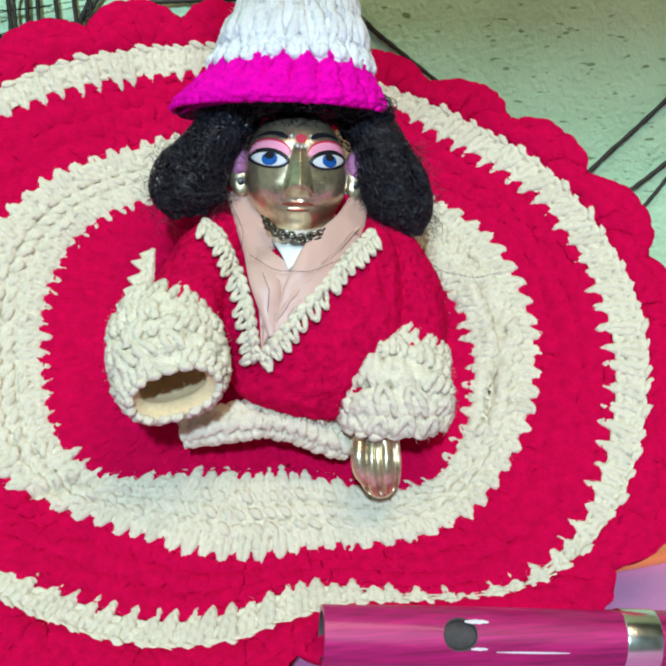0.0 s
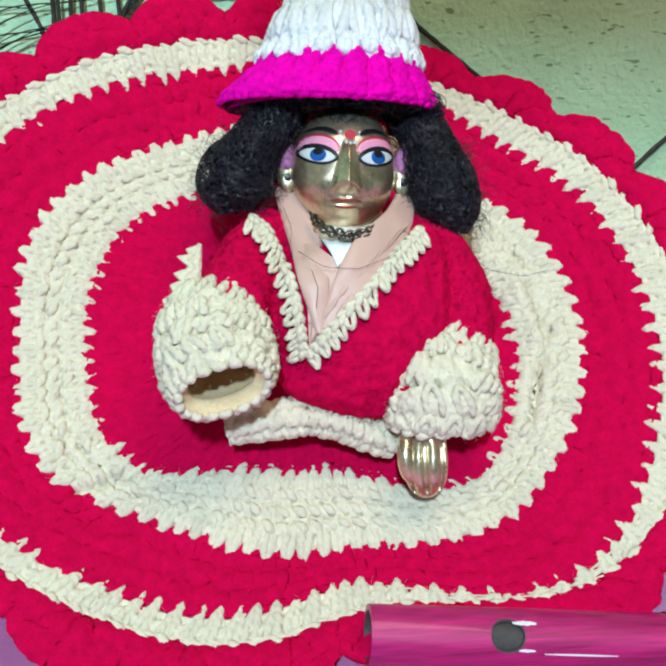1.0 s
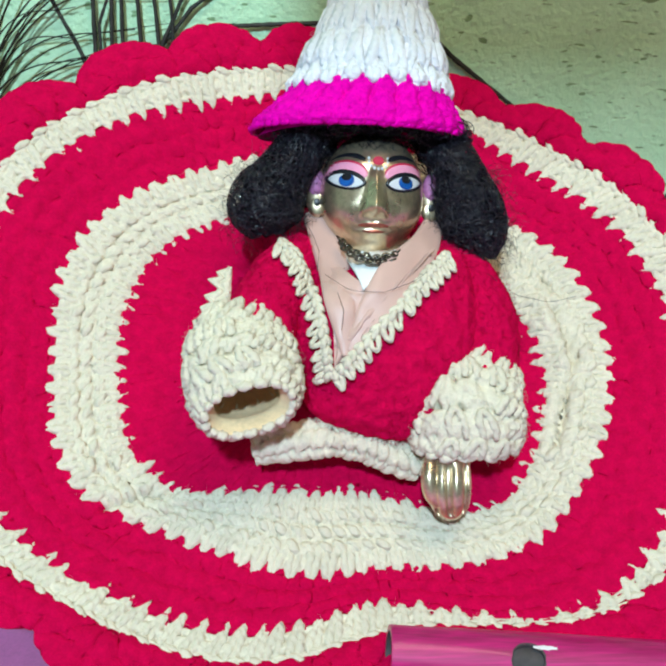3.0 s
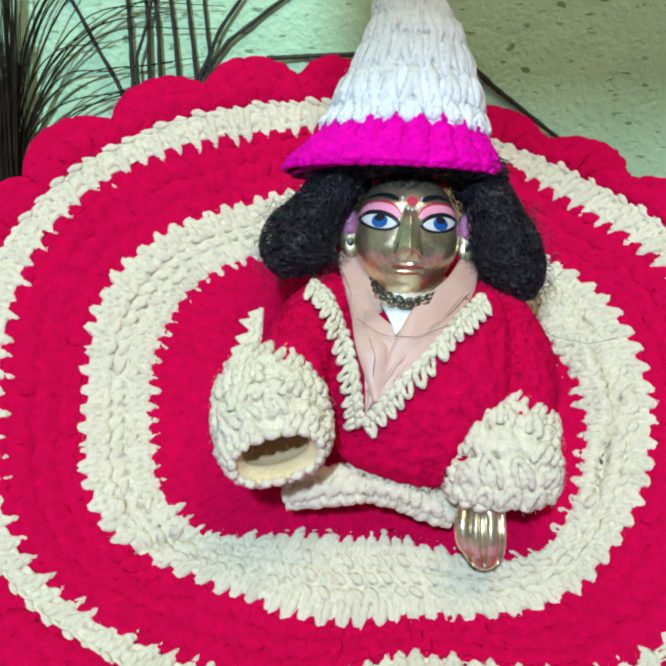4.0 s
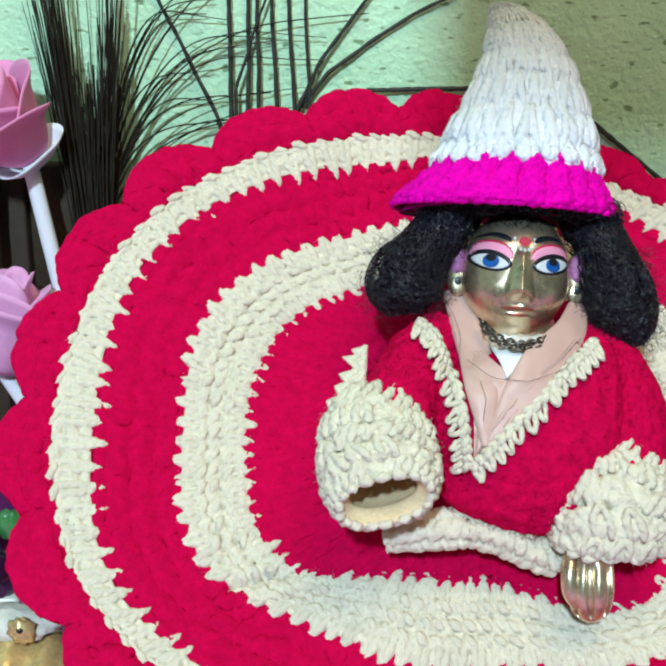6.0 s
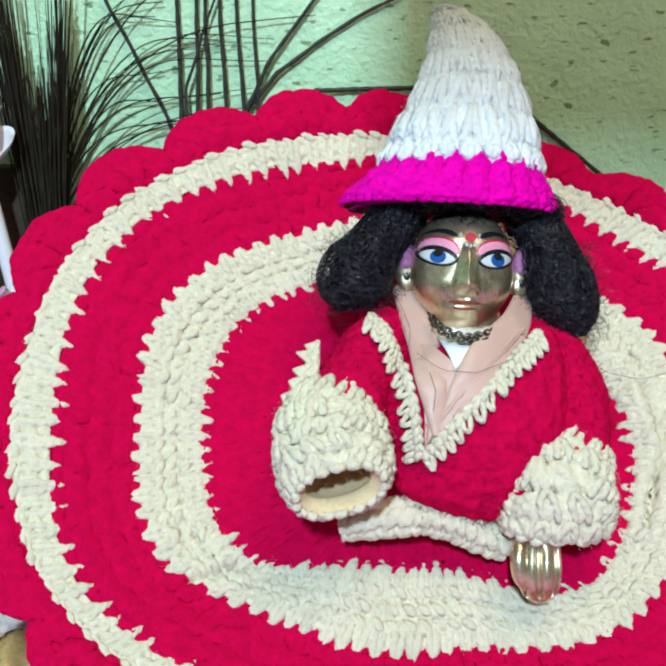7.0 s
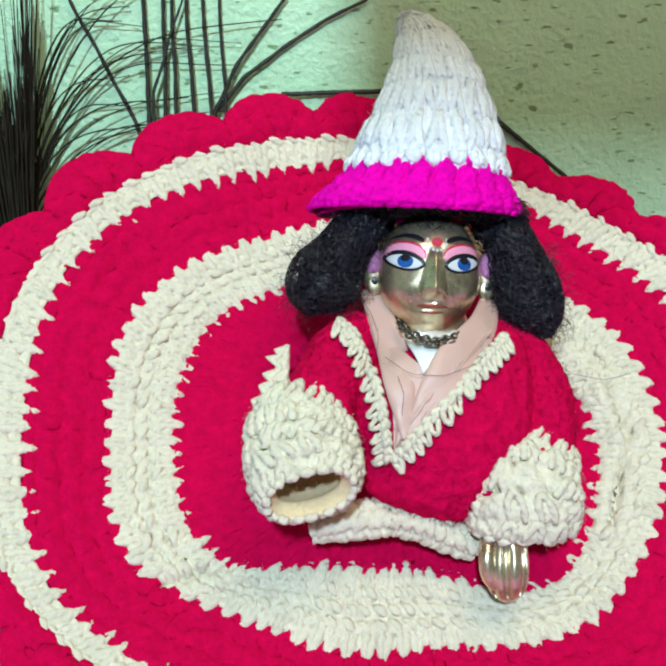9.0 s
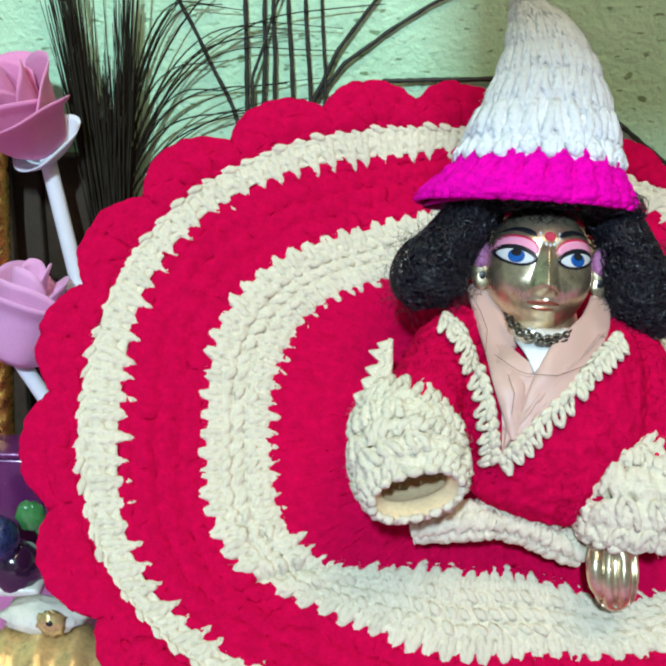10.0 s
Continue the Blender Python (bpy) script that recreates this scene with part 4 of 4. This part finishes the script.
b = Builder()
b.rough = 0.4
for i in range(22):
    loop_stitch(b, BRIM, 2 * math.pi * i / 22, 2 * math.pi / 22, 1.0, 0.76 + random.uniform(-0.04, 0.05), 0.0015, 0.0016, 0.15, 0.0, 0.3)
tagged(part("hanging_loop", b, M_WHITE, crown), kind="stuff")

# ---- the flute ----
M_FLUTE = surface("glossy_magenta_lacquer", (0.38, 0.005, 0.115), 0.42, 0.0, vary=0.55, scale=300.0, fine=1200.0, bump=0.00012, coat=0.2, stretch=(0.06, 1.0, 1.0))
M_SILVER = surface("silver_foil", (0.80, 0.80, 0.78), 0.22, 1.0, vary=0.1, bump=0.00005)
M_BORE = surface("dark_bamboo_bore", (0.055, 0.045, 0.045), 0.7, vary=0.4)
M_SCRAPE = surface("bare_pale_scrape", (0.75, 0.70, 0.74), 0.6, vary=0.15)
flute = thing("bamboo_flute", "magenta lacquered bamboo flute with a silver band", "flute")
F0, F1 = Vector((15.6, -80.2, 49.0)), Vector((120.4, -88.4, 49.0))
FAX = (F1 - F0).normalized()
FUP = Vector((0, 1, 0)) - FAX * FAX.y
FUP.normalize()
FFW = FAX.cross(FUP)
FR, FLEN = 8.1, 205.0


def round_flute(q, w, r):
    """q mm along the flute, w round it from the side that faces up and forward."""
    return bd(F0 + FAX * q + FFW * (r * math.cos(w)) + FUP * (r * math.sin(w)))


HOLE_Q, HOLE_W, HOLE_R = 36.2, 0.40, 4.5
b = Builder()
NQ, NW = 180, 96
qs = sorted([FLEN * i / NQ for i in range(NQ + 1)] + [HOLE_Q + HOLE_R * (k / 16 - 1) * 1.05 for k in range(33)])
grid_v = []
base = len(b.v)
for q in qs:
    for j in range(NW):
        w = 2 * math.pi * j / NW
        b.v.append(tuple(round_flute(q, w, FR + 0.05 * math.sin(w * 9 + 0.1 * q))))
for i in range(len(qs) - 1):
    for j in range(NW):
        k = (j + 1) % NW
        qm, wm = (qs[i] + qs[i + 1]) / 2, 2 * math.pi * (j + 0.5) / NW
        dw = (wm - HOLE_W + math.pi) % (2 * math.pi) - math.pi
        if (qm - HOLE_Q) ** 2 + (dw * FR) ** 2 < HOLE_R ** 2:
            continue
        a = base + i * NW
        b.f.append((a + j, a + k, a + NW + k, a + NW + j))
        b.uv.append(((0, 0), (0, 1), (1, 1), (1, 0)))
        b.m.append(0)
b.grid([[round_flute(0, 2 * math.pi * j / NW, r) for j in range(NW)] for r in (FR, FR - 1.6)], close=True)
part("tube", b, M_FLUTE, flute)
b = Builder()
b.grid([[round_flute(q, 2 * math.pi * j / 48, FR - 1.6) for j in range(48)] for q in (0, 60, 120, FLEN)], close=True)
part("bore", b, M_BORE, flute, "dark inside of the flute")
b = Builder()
b.grid([[round_flute(HOLE_Q + (HOLE_R + dr) * math.cos(2 * math.pi * k / 40), HOLE_W + (HOLE_R + dr) * math.sin(2 * math.pi * k / 40) / FR, FR + dh) for k in range(40)]
        for dr, dh in ((0.25, 0.03), (-0.1, 0.06), (-0.25, -0.3), (-0.1, -1.7))], close=True)
part("blow_hole", b, M_BORE, flute, "round hole with a dark rim")
for name, q0, q1, w0, w1, mat in (("scrape", 37.5, 44.0, 0.74, 0.90, M_SCRAPE), ("scrape", 39.0, 43.5, -0.12, -0.02, M_SCRAPE), ("scrape", 46.0, 66.0, -0.20, -0.13, M_SCRAPE)):
    b = Builder()
    rows = []
    for i in range(21):
        q = q0 + (q1 - q0) * i / 20
        t = math.sin(math.pi * min(max(i / 20, 0.04), 0.96)) ** 0.4
        rows.append([round_flute(q, (w0 + w1) / 2 + (k / 6 - 0.5) * (w1 - w0) * t * (1 + 0.4 * noise.noise(Vector((q, k, 0)))), FR + 0.09) for k in range(7)])
    b.grid(rows)
    part(name, b, mat, flute, "pale scratch in the lacquer")
for q0 in (82.0, 170.0):
    b = Builder()
    b.grid([[round_flute(q, 2 * math.pi * j / 64, r) for j in range(64)] for q, r in ((q0, FR), (q0, FR + 0.35), (q0 + 0.4, FR + 0.45), (q0 + 9.6, FR + 0.45), (q0 + 10, FR + 0.35), (q0 + 10, FR))], close=True)
    part("band", b, M_SILVER, flute, "shiny silver foil band")

# ---- folded cloth by the dress ----
M_ORANGE = surface("orange_satin", (0.85, 0.20, 0.07), 0.5, vary=0.12, scale=60.0, bump=0.0002, sheen=0.3)
M_GOLDCLOTH = surface("yellow_gold_brocade", (0.80, 0.45, 0.05), 0.4, 0.3, vary=0.3, scale=300.0, bump=0.0004)
M_GLITTER = surface("lilac_glitter_ribbon", (0.62, 0.50, 0.62), 0.35, 0.7, vary=0.5, scale=900.0, fine=2500.0, bump=0.0012)
M_LILAC = surface("lilac_pink_cloth", (0.60, 0.22, 0.50), 0.6, vary=0.12, scale=50.0, bump=0.0003, sheen=0.3)


def layer(name, label, mat, near, far, z, thick):
    """One fold of cloth with a rolled front edge, lying on the ledge beside the dress."""
    b = Builder()
    rows = []
    for i in range(25):
        q = i / 24
        row = []
        for j in range(33):
            x = 96 + 130 * j / 32
            y = near + 7 * noise.noise(Vector((x * 0.02, z, 3))) + (x - 96) * 0.10 + (far - near) * q
            row.append(mm((x, y, z + 1.2 * noise.noise(Vector((x * 0.03, y * 0.03, z))))))
        rows.append(row)
    front = [mm((p.x * 1000, p.y * 1000 - 1.2, p.z * 1000 - thick * 0.5)) for p in rows[0]]
    under = [mm((p.x * 1000, p.y * 1000, p.z * 1000 - thick)) for p in rows[0]]
    b.grid([under, front] + rows)
    ob = part(name, b, mat)
    tagged(ob, label, "cloth")
    return ob


layer("folded_cloth", "lilac pink folded cloth at the foot of the dress", M_LILAC, -58, 60, 11.0, 7)
layer("orange_cloth", "orange satin cloth fold lying on the lilac cloth", M_ORANGE, -32, 60, 14.5, 3.5)
layer("glitter_ribbon", "lilac glitter ribbon laid across the orange cloth", M_GLITTER, -22, -9, 16.0, 1.5)
layer("gold_cloth", "yellow gold brocade fold on the orange cloth", M_GOLDCLOTH, -3, 55, 18.5, 4)

# ---- peacock feather stems against the wall ----
M_QUILL = surface("dark_feather_quill", (0.028, 0.026, 0.022), 0.55, vary=0.6, scale=500.0, fine=2200.0, bump=0.0002, spec=0.3)
M_BARB = surface("dark_feather_barb", (0.022, 0.018, 0.012), 0.7, vary=0.5, bump=0.0, spec=0.12)


def feather(points, r0, r1):
    ob = thing("peacock_feather", "bare dark peacock feather stem leaning on the wall", "feather", "feather stems")
    line = [Vector(p) for p in points]
    b = Builder()
    n = 26
    pts = []
    for i in range(n):
        p = along(line, i / (n - 1)) * 0.001
        pts.append(p + Vector((wobble(p, 60, 0.0006), 0, wobble(p + Vector((5, 0, 0)), 60, 0.0006))))
    b.tube(pts, [(r0 + (r1 - r0) * i / (n - 1)) * (1 + 0.12 * math.sin(i * 2.1)) for i in range(n)], 7)
    part("shaft", b, M_QUILL, ob)
    return ob


STEMS = [
    (((-78.4, 88.6, 152.6), (-82.2, 90.6, 164.4), (-100.5, 92.6, 200.6), (-107.3, 92.6, 215.8)), 0.9, 0.6),
    (((-76.7, 87.6, 152.8), (-76.9, 89.6, 168.4), (-77.7, 91.6, 201.0), (-77.7, 91.6, 217.7)), 0.95, 0.7),
    (((-70.7, 87.6, 152.9), (-70.9, 89.6, 169.2), (-70.8, 91.6, 201.1), (-70.7, 91.6, 217.8)), 0.85, 0.6),
    (((-66.4, 87.6, 152.9), (-67.0, 89.6, 169.2), (-67.6, 91.6, 201.1), (-67.6, 91.6, 217.9)), 0.85, 0.6),
    (((-59.7, 87.6, 152.9), (-60.5, 89.6, 169.3), (-62.4, 91.6, 201.2), (-62.6, 91.6, 218.0)), 0.9, 0.6),
    (((-53.6, 87.6, 153.0), (-54.5, 89.6, 168.6), (-56.5, 91.6, 201.3), (-57.1, 91.6, 218.1)), 0.85, 0.6),
    (((-49.4, 87.6, 153.0), (-49.7, 89.6, 178.3), (-50.9, 91.6, 201.4), (-51.3, 91.6, 218.2)), 0.7, 0.5),
    (((-55.6, 88.6, 152.8), (-53.3, 89.6, 168.6), (-45.7, 90.6, 184.2), (-35.0, 91.6, 198.8), (-27.4, 91.6, 208.8)), 0.9, 0.6),
    (((-56.3, 88.6, 154.3), (-52.9, 90.6, 168.5), (-42.8, 91.6, 180.4), (-29.1, 92.6, 190.8), (-14.1, 92.6, 200.5), (0.9, 92.6, 207.9)), 0.9, 0.6),
    (((-29.3, 91.6, 174.5), (-17.1, 92.6, 174.9), (-4.8, 92.6, 175.4), (15.3, 92.6, 176.1)), 0.8, 0.9),
    (((41.9, 92.6, 173.0), (53.5, 92.6, 163.1), (61.9, 92.6, 156.9), (75.3, 91.6, 146.6), (88.9, 90.6, 135.8)), 1.1, 0.7),
    (((129.2, 88.6, 105.0), (136.9, 90.6, 111.7), (152.3, 92.6, 125.5), (165.7, 92.6, 138.7), (185.4, 92.6, 158.2)), 0.9, 0.9),
    (((147.0, 88.6, 99.2), (156.1, 90.6, 105.3), (168.9, 92.6, 114.5), (189.6, 92.6, 130.7)), 0.9, 0.9),
    (((153.3, 88.6, 89.6), (162.2, 90.6, 99.1), (169.8, 92.6, 108.0), (183.0, 92.6, 128.2)), 0.8, 0.8),
    (((-74.5, 86.6, 157.6), (-75.0, 88.6, 175.2), (-69.1, 89.6, 192.6), (-62.6, 90.6, 209.7)), 0.7, 0.4),
]
for pts, r0, r1 in STEMS:
    feather(pts, r0 * 0.001, r1 * 0.001)

bundle = thing("feather_bundle", "bundle of dark peacock feather barbs spreading upwards", "feathers")
b = Builder()
BASE = Vector((-126.6, 78.6, 124.8))
for i in range(300):
    side = random.random()
    ang = radians(-7.0 + 11.0 * side ** 1.4 + random.gauss(0, 1.0))
    L = random.uniform(45, 75) if 0.35 < side < 0.8 else random.uniform(70, 120)
    x0 = -4.5 + 9.0 * side + random.gauss(0, 0.6)
    curve, d0 = random.gauss(0, 2.5), random.gauss(0, 2.0)
    pts = []
    for k in range(14):
        f = k / 13
        pts.append(mm((BASE.x + 2.0 + x0 + math.tan(ang) * L * f + curve * f * f, BASE.y + d0 + 2 * f, BASE.z - 16 + L * f)))
    r = random.uniform(0.00018, 0.00036)
    b.tube(pts, [r * 1.6 - r * k / 13 for k in range(14)], 4)
tagged(part("barb_tuft", b, M_BARB, bundle, "dense dark upright barbs"), kind="stuff")
for g, (reach, drop, count) in enumerate(((44, 12, 8), (70, 16, 8), (84, 20, 5))):
    b = Builder()
    for i in range(count):
        w = random.uniform(0.75, 1.15)
        z0 = random.uniform(0, 22)
        top = 60 + random.uniform(-20, 28) + g * 2
        pts = []
        for k in range(20):
            f = k / 19
            x = BASE.x + 3 + reach * w * f ** 1.6
            z = BASE.z - 12 + z0 * 0.4 + top * math.sin(math.pi * 0.5 * min(1, f * 1.25)) + drop * 0.2 * f
            z += 2 * math.sin(f * 6 + i)
            pts.append(mm((x, BASE.y + 5 + 8 * f + random.uniform(-0.2, 0.2), z)))
        r = random.uniform(0.00020, 0.00046)
        b.tube(pts, [r * (1.25 - 0.8 * k / 19) for k in range(20)], 4)
    tagged(part("arching_barb", b, M_BARB, bundle, "thin barbs arching over to the side"), kind="stuff")

# ---- paper roses ----
M_PAPER = surface("pink_crepe_paper", (0.76, 0.27, 0.50), 0.75, vary=0.10, scale=40.0, fine=900.0, bump=0.00015, sheen=0.1)
M_PAPER2 = surface("lilac_crepe_paper", (0.78, 0.38, 0.64), 0.75, vary=0.10, scale=40.0, fine=900.0, bump=0.00015, sheen=0.1)
M_WHITEPAPER = surface("white_paper", (0.78, 0.80, 0.86), 0.7, vary=0.04, scale=60.0, bump=0.0001)


def rose(c, size, mat, stem_to, tilt, label, leaf=True):
    """A rolled paper rose: petals wound round one another, a pale calyx and a paper stem."""
    ob = thing("paper_rose", label, "paper flower", "paper roses")
    m = Matrix.Translation(mm(c)) @ Matrix.Rotation(tilt[0], 4, "X") @ Matrix.Rotation(tilt[1], 4, "Y")
    for k in range(9):
        b = Builder()
        a0 = k * 2.15
        rad = size * (0.16 + 0.09 * k)
        span = 2.3 + 0.25 * (k % 3)
        rows = []
        for i in range(13):
            f = i / 12
            row = []
            for j in range(21):
                w = (j / 20 - 0.5)
                a = a0 + w * span
                flare = rad * (0.45 + 0.62 * f ** 0.7 + 0.10 * smoothstep(0.75, 1.0, f) * k / 4)
                top = size * (0.95 - 0.055 * k) * (1 - 0.55 * abs(2 * w) ** 2.6)
                z = -size * 0.72 + (size * 0.72 + top) * f
                flare *= 1 + 0.04 * math.sin(5 * a + k)
                row.append(m @ mm((flare * math.cos(a), flare * math.sin(a), z)))
            rows.append(row)
        b.grid(rows)
        p = part("petal", b, mat, ob)
        md = p.modifiers.new("thickness", "SOLIDIFY")
        md.thickness = 0.0003
    if leaf:
        b = Builder()
        rows = []
        for i in range(9):
            f = i / 8
            rows.append([m @ mm((size * (0.14 + 0.50 * f) * (1 + 0.14 * f * math.sin(3 * a + 0.6)) * math.cos(a), size * (0.14 + 0.50 * f) * (1 + 0.14 * f * math.sin(3 * a + 0.6)) * math.sin(a), -size * (0.98 - 0.34 * f * f))) for a in [2 * math.pi * k / 48 for k in range(48)]])
        b.grid(rows, close=True)
        p = part("calyx", b, M_WHITEPAPER, ob, "white paper collar under the bloom")
        md = p.modifiers.new("thickness", "SOLIDIFY")
        md.thickness = 0.0003
    b = Builder()
    top = m @ mm((0, 0, -size * 0.7))
    foot = mm(stem_to)
    b.tube([top.lerp(foot, i / 8) for i in range(9)], [0.0028] * 9, 14)
    part("stem", b, M_WHITEPAPER, ob, "rolled white paper stem")
    return ob


rose((-149.3, 60.6, 166.1), 20.5, M_PAPER, (-132.4, 68.6, 84.4), (0.55, -0.35), "large pink rolled paper rose on a white paper stem")
rose((-151.5, 56.6, 95.5), 22.0, M_PAPER2, (-140.9, 54.6, 55.0), (-0.10, 0.28), "lilac pink rolled paper rose, slightly open", leaf=False)
rose((-136.5, 64.6, 101.9), 4.5, M_WHITEPAPER, (-132.7, 68.6, 79.4), (0.5, 0.2), "small curled white paper bud", leaf=False)

# ---- gilt frame, box and ornaments beside the dress ----
M_GILT = surface("ornate_gilt", (0.72, 0.46, 0.10), 0.28, 1.0, vary=0.45, scale=260.0, fine=900.0, bump=0.0016)
M_DARKWOOD = surface("dark_brown_wood", (0.050, 0.034, 0.022), 0.6, vary=0.35, scale=60.0, fine=500.0, bump=0.0003, spec=0.2)
M_PURPLE = surface("glossy_violet_lacquer", (0.13, 0.02, 0.11), 0.25, 0.2, vary=0.3, scale=60.0, bump=0.0001, coat=0.3)
M_GRAPE = surface("glossy_plum_glaze", (0.030, 0.008, 0.030), 0.14, vary=0.3, bump=0.0, coat=1.0)
M_NAVY = surface("navy_glitter_glaze", (0.02, 0.03, 0.10), 0.30, 0.3, vary=0.9, scale=700.0, fine=1800.0, bump=0.0006, coat=0.6)
M_LEAF = surface("green_leaf_glaze", (0.05, 0.22, 0.06), 0.20, vary=0.35, scale=180.0, bump=0.0003, coat=0.8)
M_SHELL = surface("gilded_shell_resin", (0.62, 0.43, 0.18), 0.30, 0.35, vary=0.35, scale=150.0, fine=600.0, bump=0.0006, coat=0.3)
M_IVORY = surface("ivory_glaze", (0.72, 0.68, 0.60), 0.3, vary=0.15, scale=120.0, bump=0.0002, coat=0.4)

frame_thing = thing("picture_frame", "ornate gilt picture frame standing against the wall", "picture frame")
FXR, FY = -155.8, 66.0
b = Builder()
rows = []
for i in range(90):
    z = 4 + 150 * i / 89
    row = []
    for j in range(13):
        w = math.pi * j / 12
        bead = 1 + 0.18 * math.sin(z * 1.9) + 0.12 * math.sin(z * 0.7 + 3 * w)
        row.append(mm((FXR - 5.5 + 5.0 * math.cos(w) - (150 - z) * 0.062, FY - 4.5 * math.sin(w) * bead, z)))
    rows.append(row)
b.grid(rows)
part("moulding", b, M_GILT, frame_thing, "gilt moulding with raised ornament")
b = Builder()
rounded_box(b, mm((FXR - 120, FY + 0.5, 4)), mm((FXR - 1.5, FY + 6, 154)), 0.0008)
part("backing", b, M_DARKWOOD, frame_thing, "dark wooden backing board")
post = thing("wooden_stand", "narrow dark brown wooden stand behind the roses", "stand")
b = Builder()
rounded_box(b, mm((-176, 80, TABLE_Z * 1000)), mm((-150.5, 92, 148)), 0.001)
part("upright", b, M_DARKWOOD, post)
# added board, its dark colour standing in for the rose's shadow on the wall
b = Builder()
rounded_box(b, mm((-150.4, 84, 96)), mm((-134, 91, 147)), 0.001)
part("shadow_board", b, M_DARKWOOD, post)
box = thing("gift_box", "glossy violet lacquered box standing on the cloth", "box")
b = Builder()
rounded_box(b, mm((-190, 48, TABLE_Z * 1000)), mm((-149, 62, 44)), 0.0015)
part("body", b, M_PURPLE, box)
b = Builder()
rounded_box(b, mm((-191, 47, 44)), mm((-148.4, 63, 47)), 0.0012)
part("lid", b, M_PURPLE, box, "violet lid")


def lump(builder, c, rx, ry, rz, rough=0.0, n=24):
    rows = []
    for i in range(n // 2 + 1):
        a = math.pi * i / (n // 2)
        row = []
        for j in range(n):
            w = 2 * math.pi * j / n
            k = 1 + rough * noise.noise(Vector((c[0] + 3 * math.sin(a) * math.cos(w), c[1] + 3 * math.sin(a) * math.sin(w), c[2] + 3 * math.cos(a))))
            row.append(mm((c[0] + rx * k * math.sin(a) * math.cos(w), c[1] + ry * k * math.sin(a) * math.sin(w), c[2] + rz * k * math.cos(a))))
        rows.append(row)
    builder.grid(rows, close=True)


fruit = thing("fruit_ornament", "glazed ornament of dark plums with a green leaf", "ornament")
for name, px, rad, mat, rough in (("plum", (-154.1, 28.6, 11.7), (9.5, 9, 11), M_GRAPE, 0.08), ("plum", (-157.4, 24.6, 25.2), (6.8, 7, 8.5), M_NAVY, 0.1),
                                  ("plum", (-160.2, 30.6, -3.1), (8, 8, 8), M_GRAPE, 0.1)):
    b = Builder()
    lump(b, px, *rad, rough)
    part(name, b, mat, fruit)
b = Builder()
LP = (-147.4, 28.6, 32.4)
lump(b, LP, 5.2, 3.2, 5.8, 0.25)
lump(b, (LP[0] + 3.5, LP[1] + 0.5, LP[2] - 4), 3.0, 2.2, 4.2, 0.2)
part("leaf", b, M_LEAF, fruit, "glossy green leaf")
b = Builder()
rounded_box(b, mm((LP[0] - 26, LP[1] - 8, TABLE_Z * 1000)), mm((LP[0] + 3, LP[1] + 8, TABLE_Z * 1000 + 4)), 0.0015)
part("base", b, M_IVORY, fruit)

shell = thing("shell_ornament", "gilded ridged conch ornament with an ivory top", "ornament")
SC = Vector((-126.5, -33.4, 17.1))
b = Builder()
rows = []
for i in range(41):
    t = i / 40
    a = math.pi * t
    row = []
    for j in range(48):
        w = 2 * math.pi * j / 48
        k = 1 + 0.10 * math.sin(13 * math.pi * t + 0.5 * math.sin(w)) + 0.02 * math.sin(4 * w + 5 * t)
        row.append(mm((SC.x - 24 * math.cos(a), SC.y + 15 * math.sin(a) ** 0.8 * math.cos(w) * k, SC.z + 13.0 * math.sin(a) ** 0.8 * math.sin(w) * k)))
    rows.append(row)
b.grid(rows, close=True)
part("body", b, M_SHELL, shell)
b = Builder()
IV = Vector((-127.1, -29.4, 33.2))
lump(b, IV, 13, 7, 4.5, 0.25)
part("top", b, M_IVORY, shell, "ivory glazed top")
b = Builder()
lump(b, IV + Vector((3.5, -6.0, 1.5)), 4.2, 2.5, 4.0, 0.35)
part("gilding", b, M_SHELL, shell, "gilded patch")
b = Builder()
lump(b, IV + Vector((3.8, -8.3, 3.0)), 1.0, 0.6, 0.9)
part("stud", b, M_INK, shell, "tiny black stud")
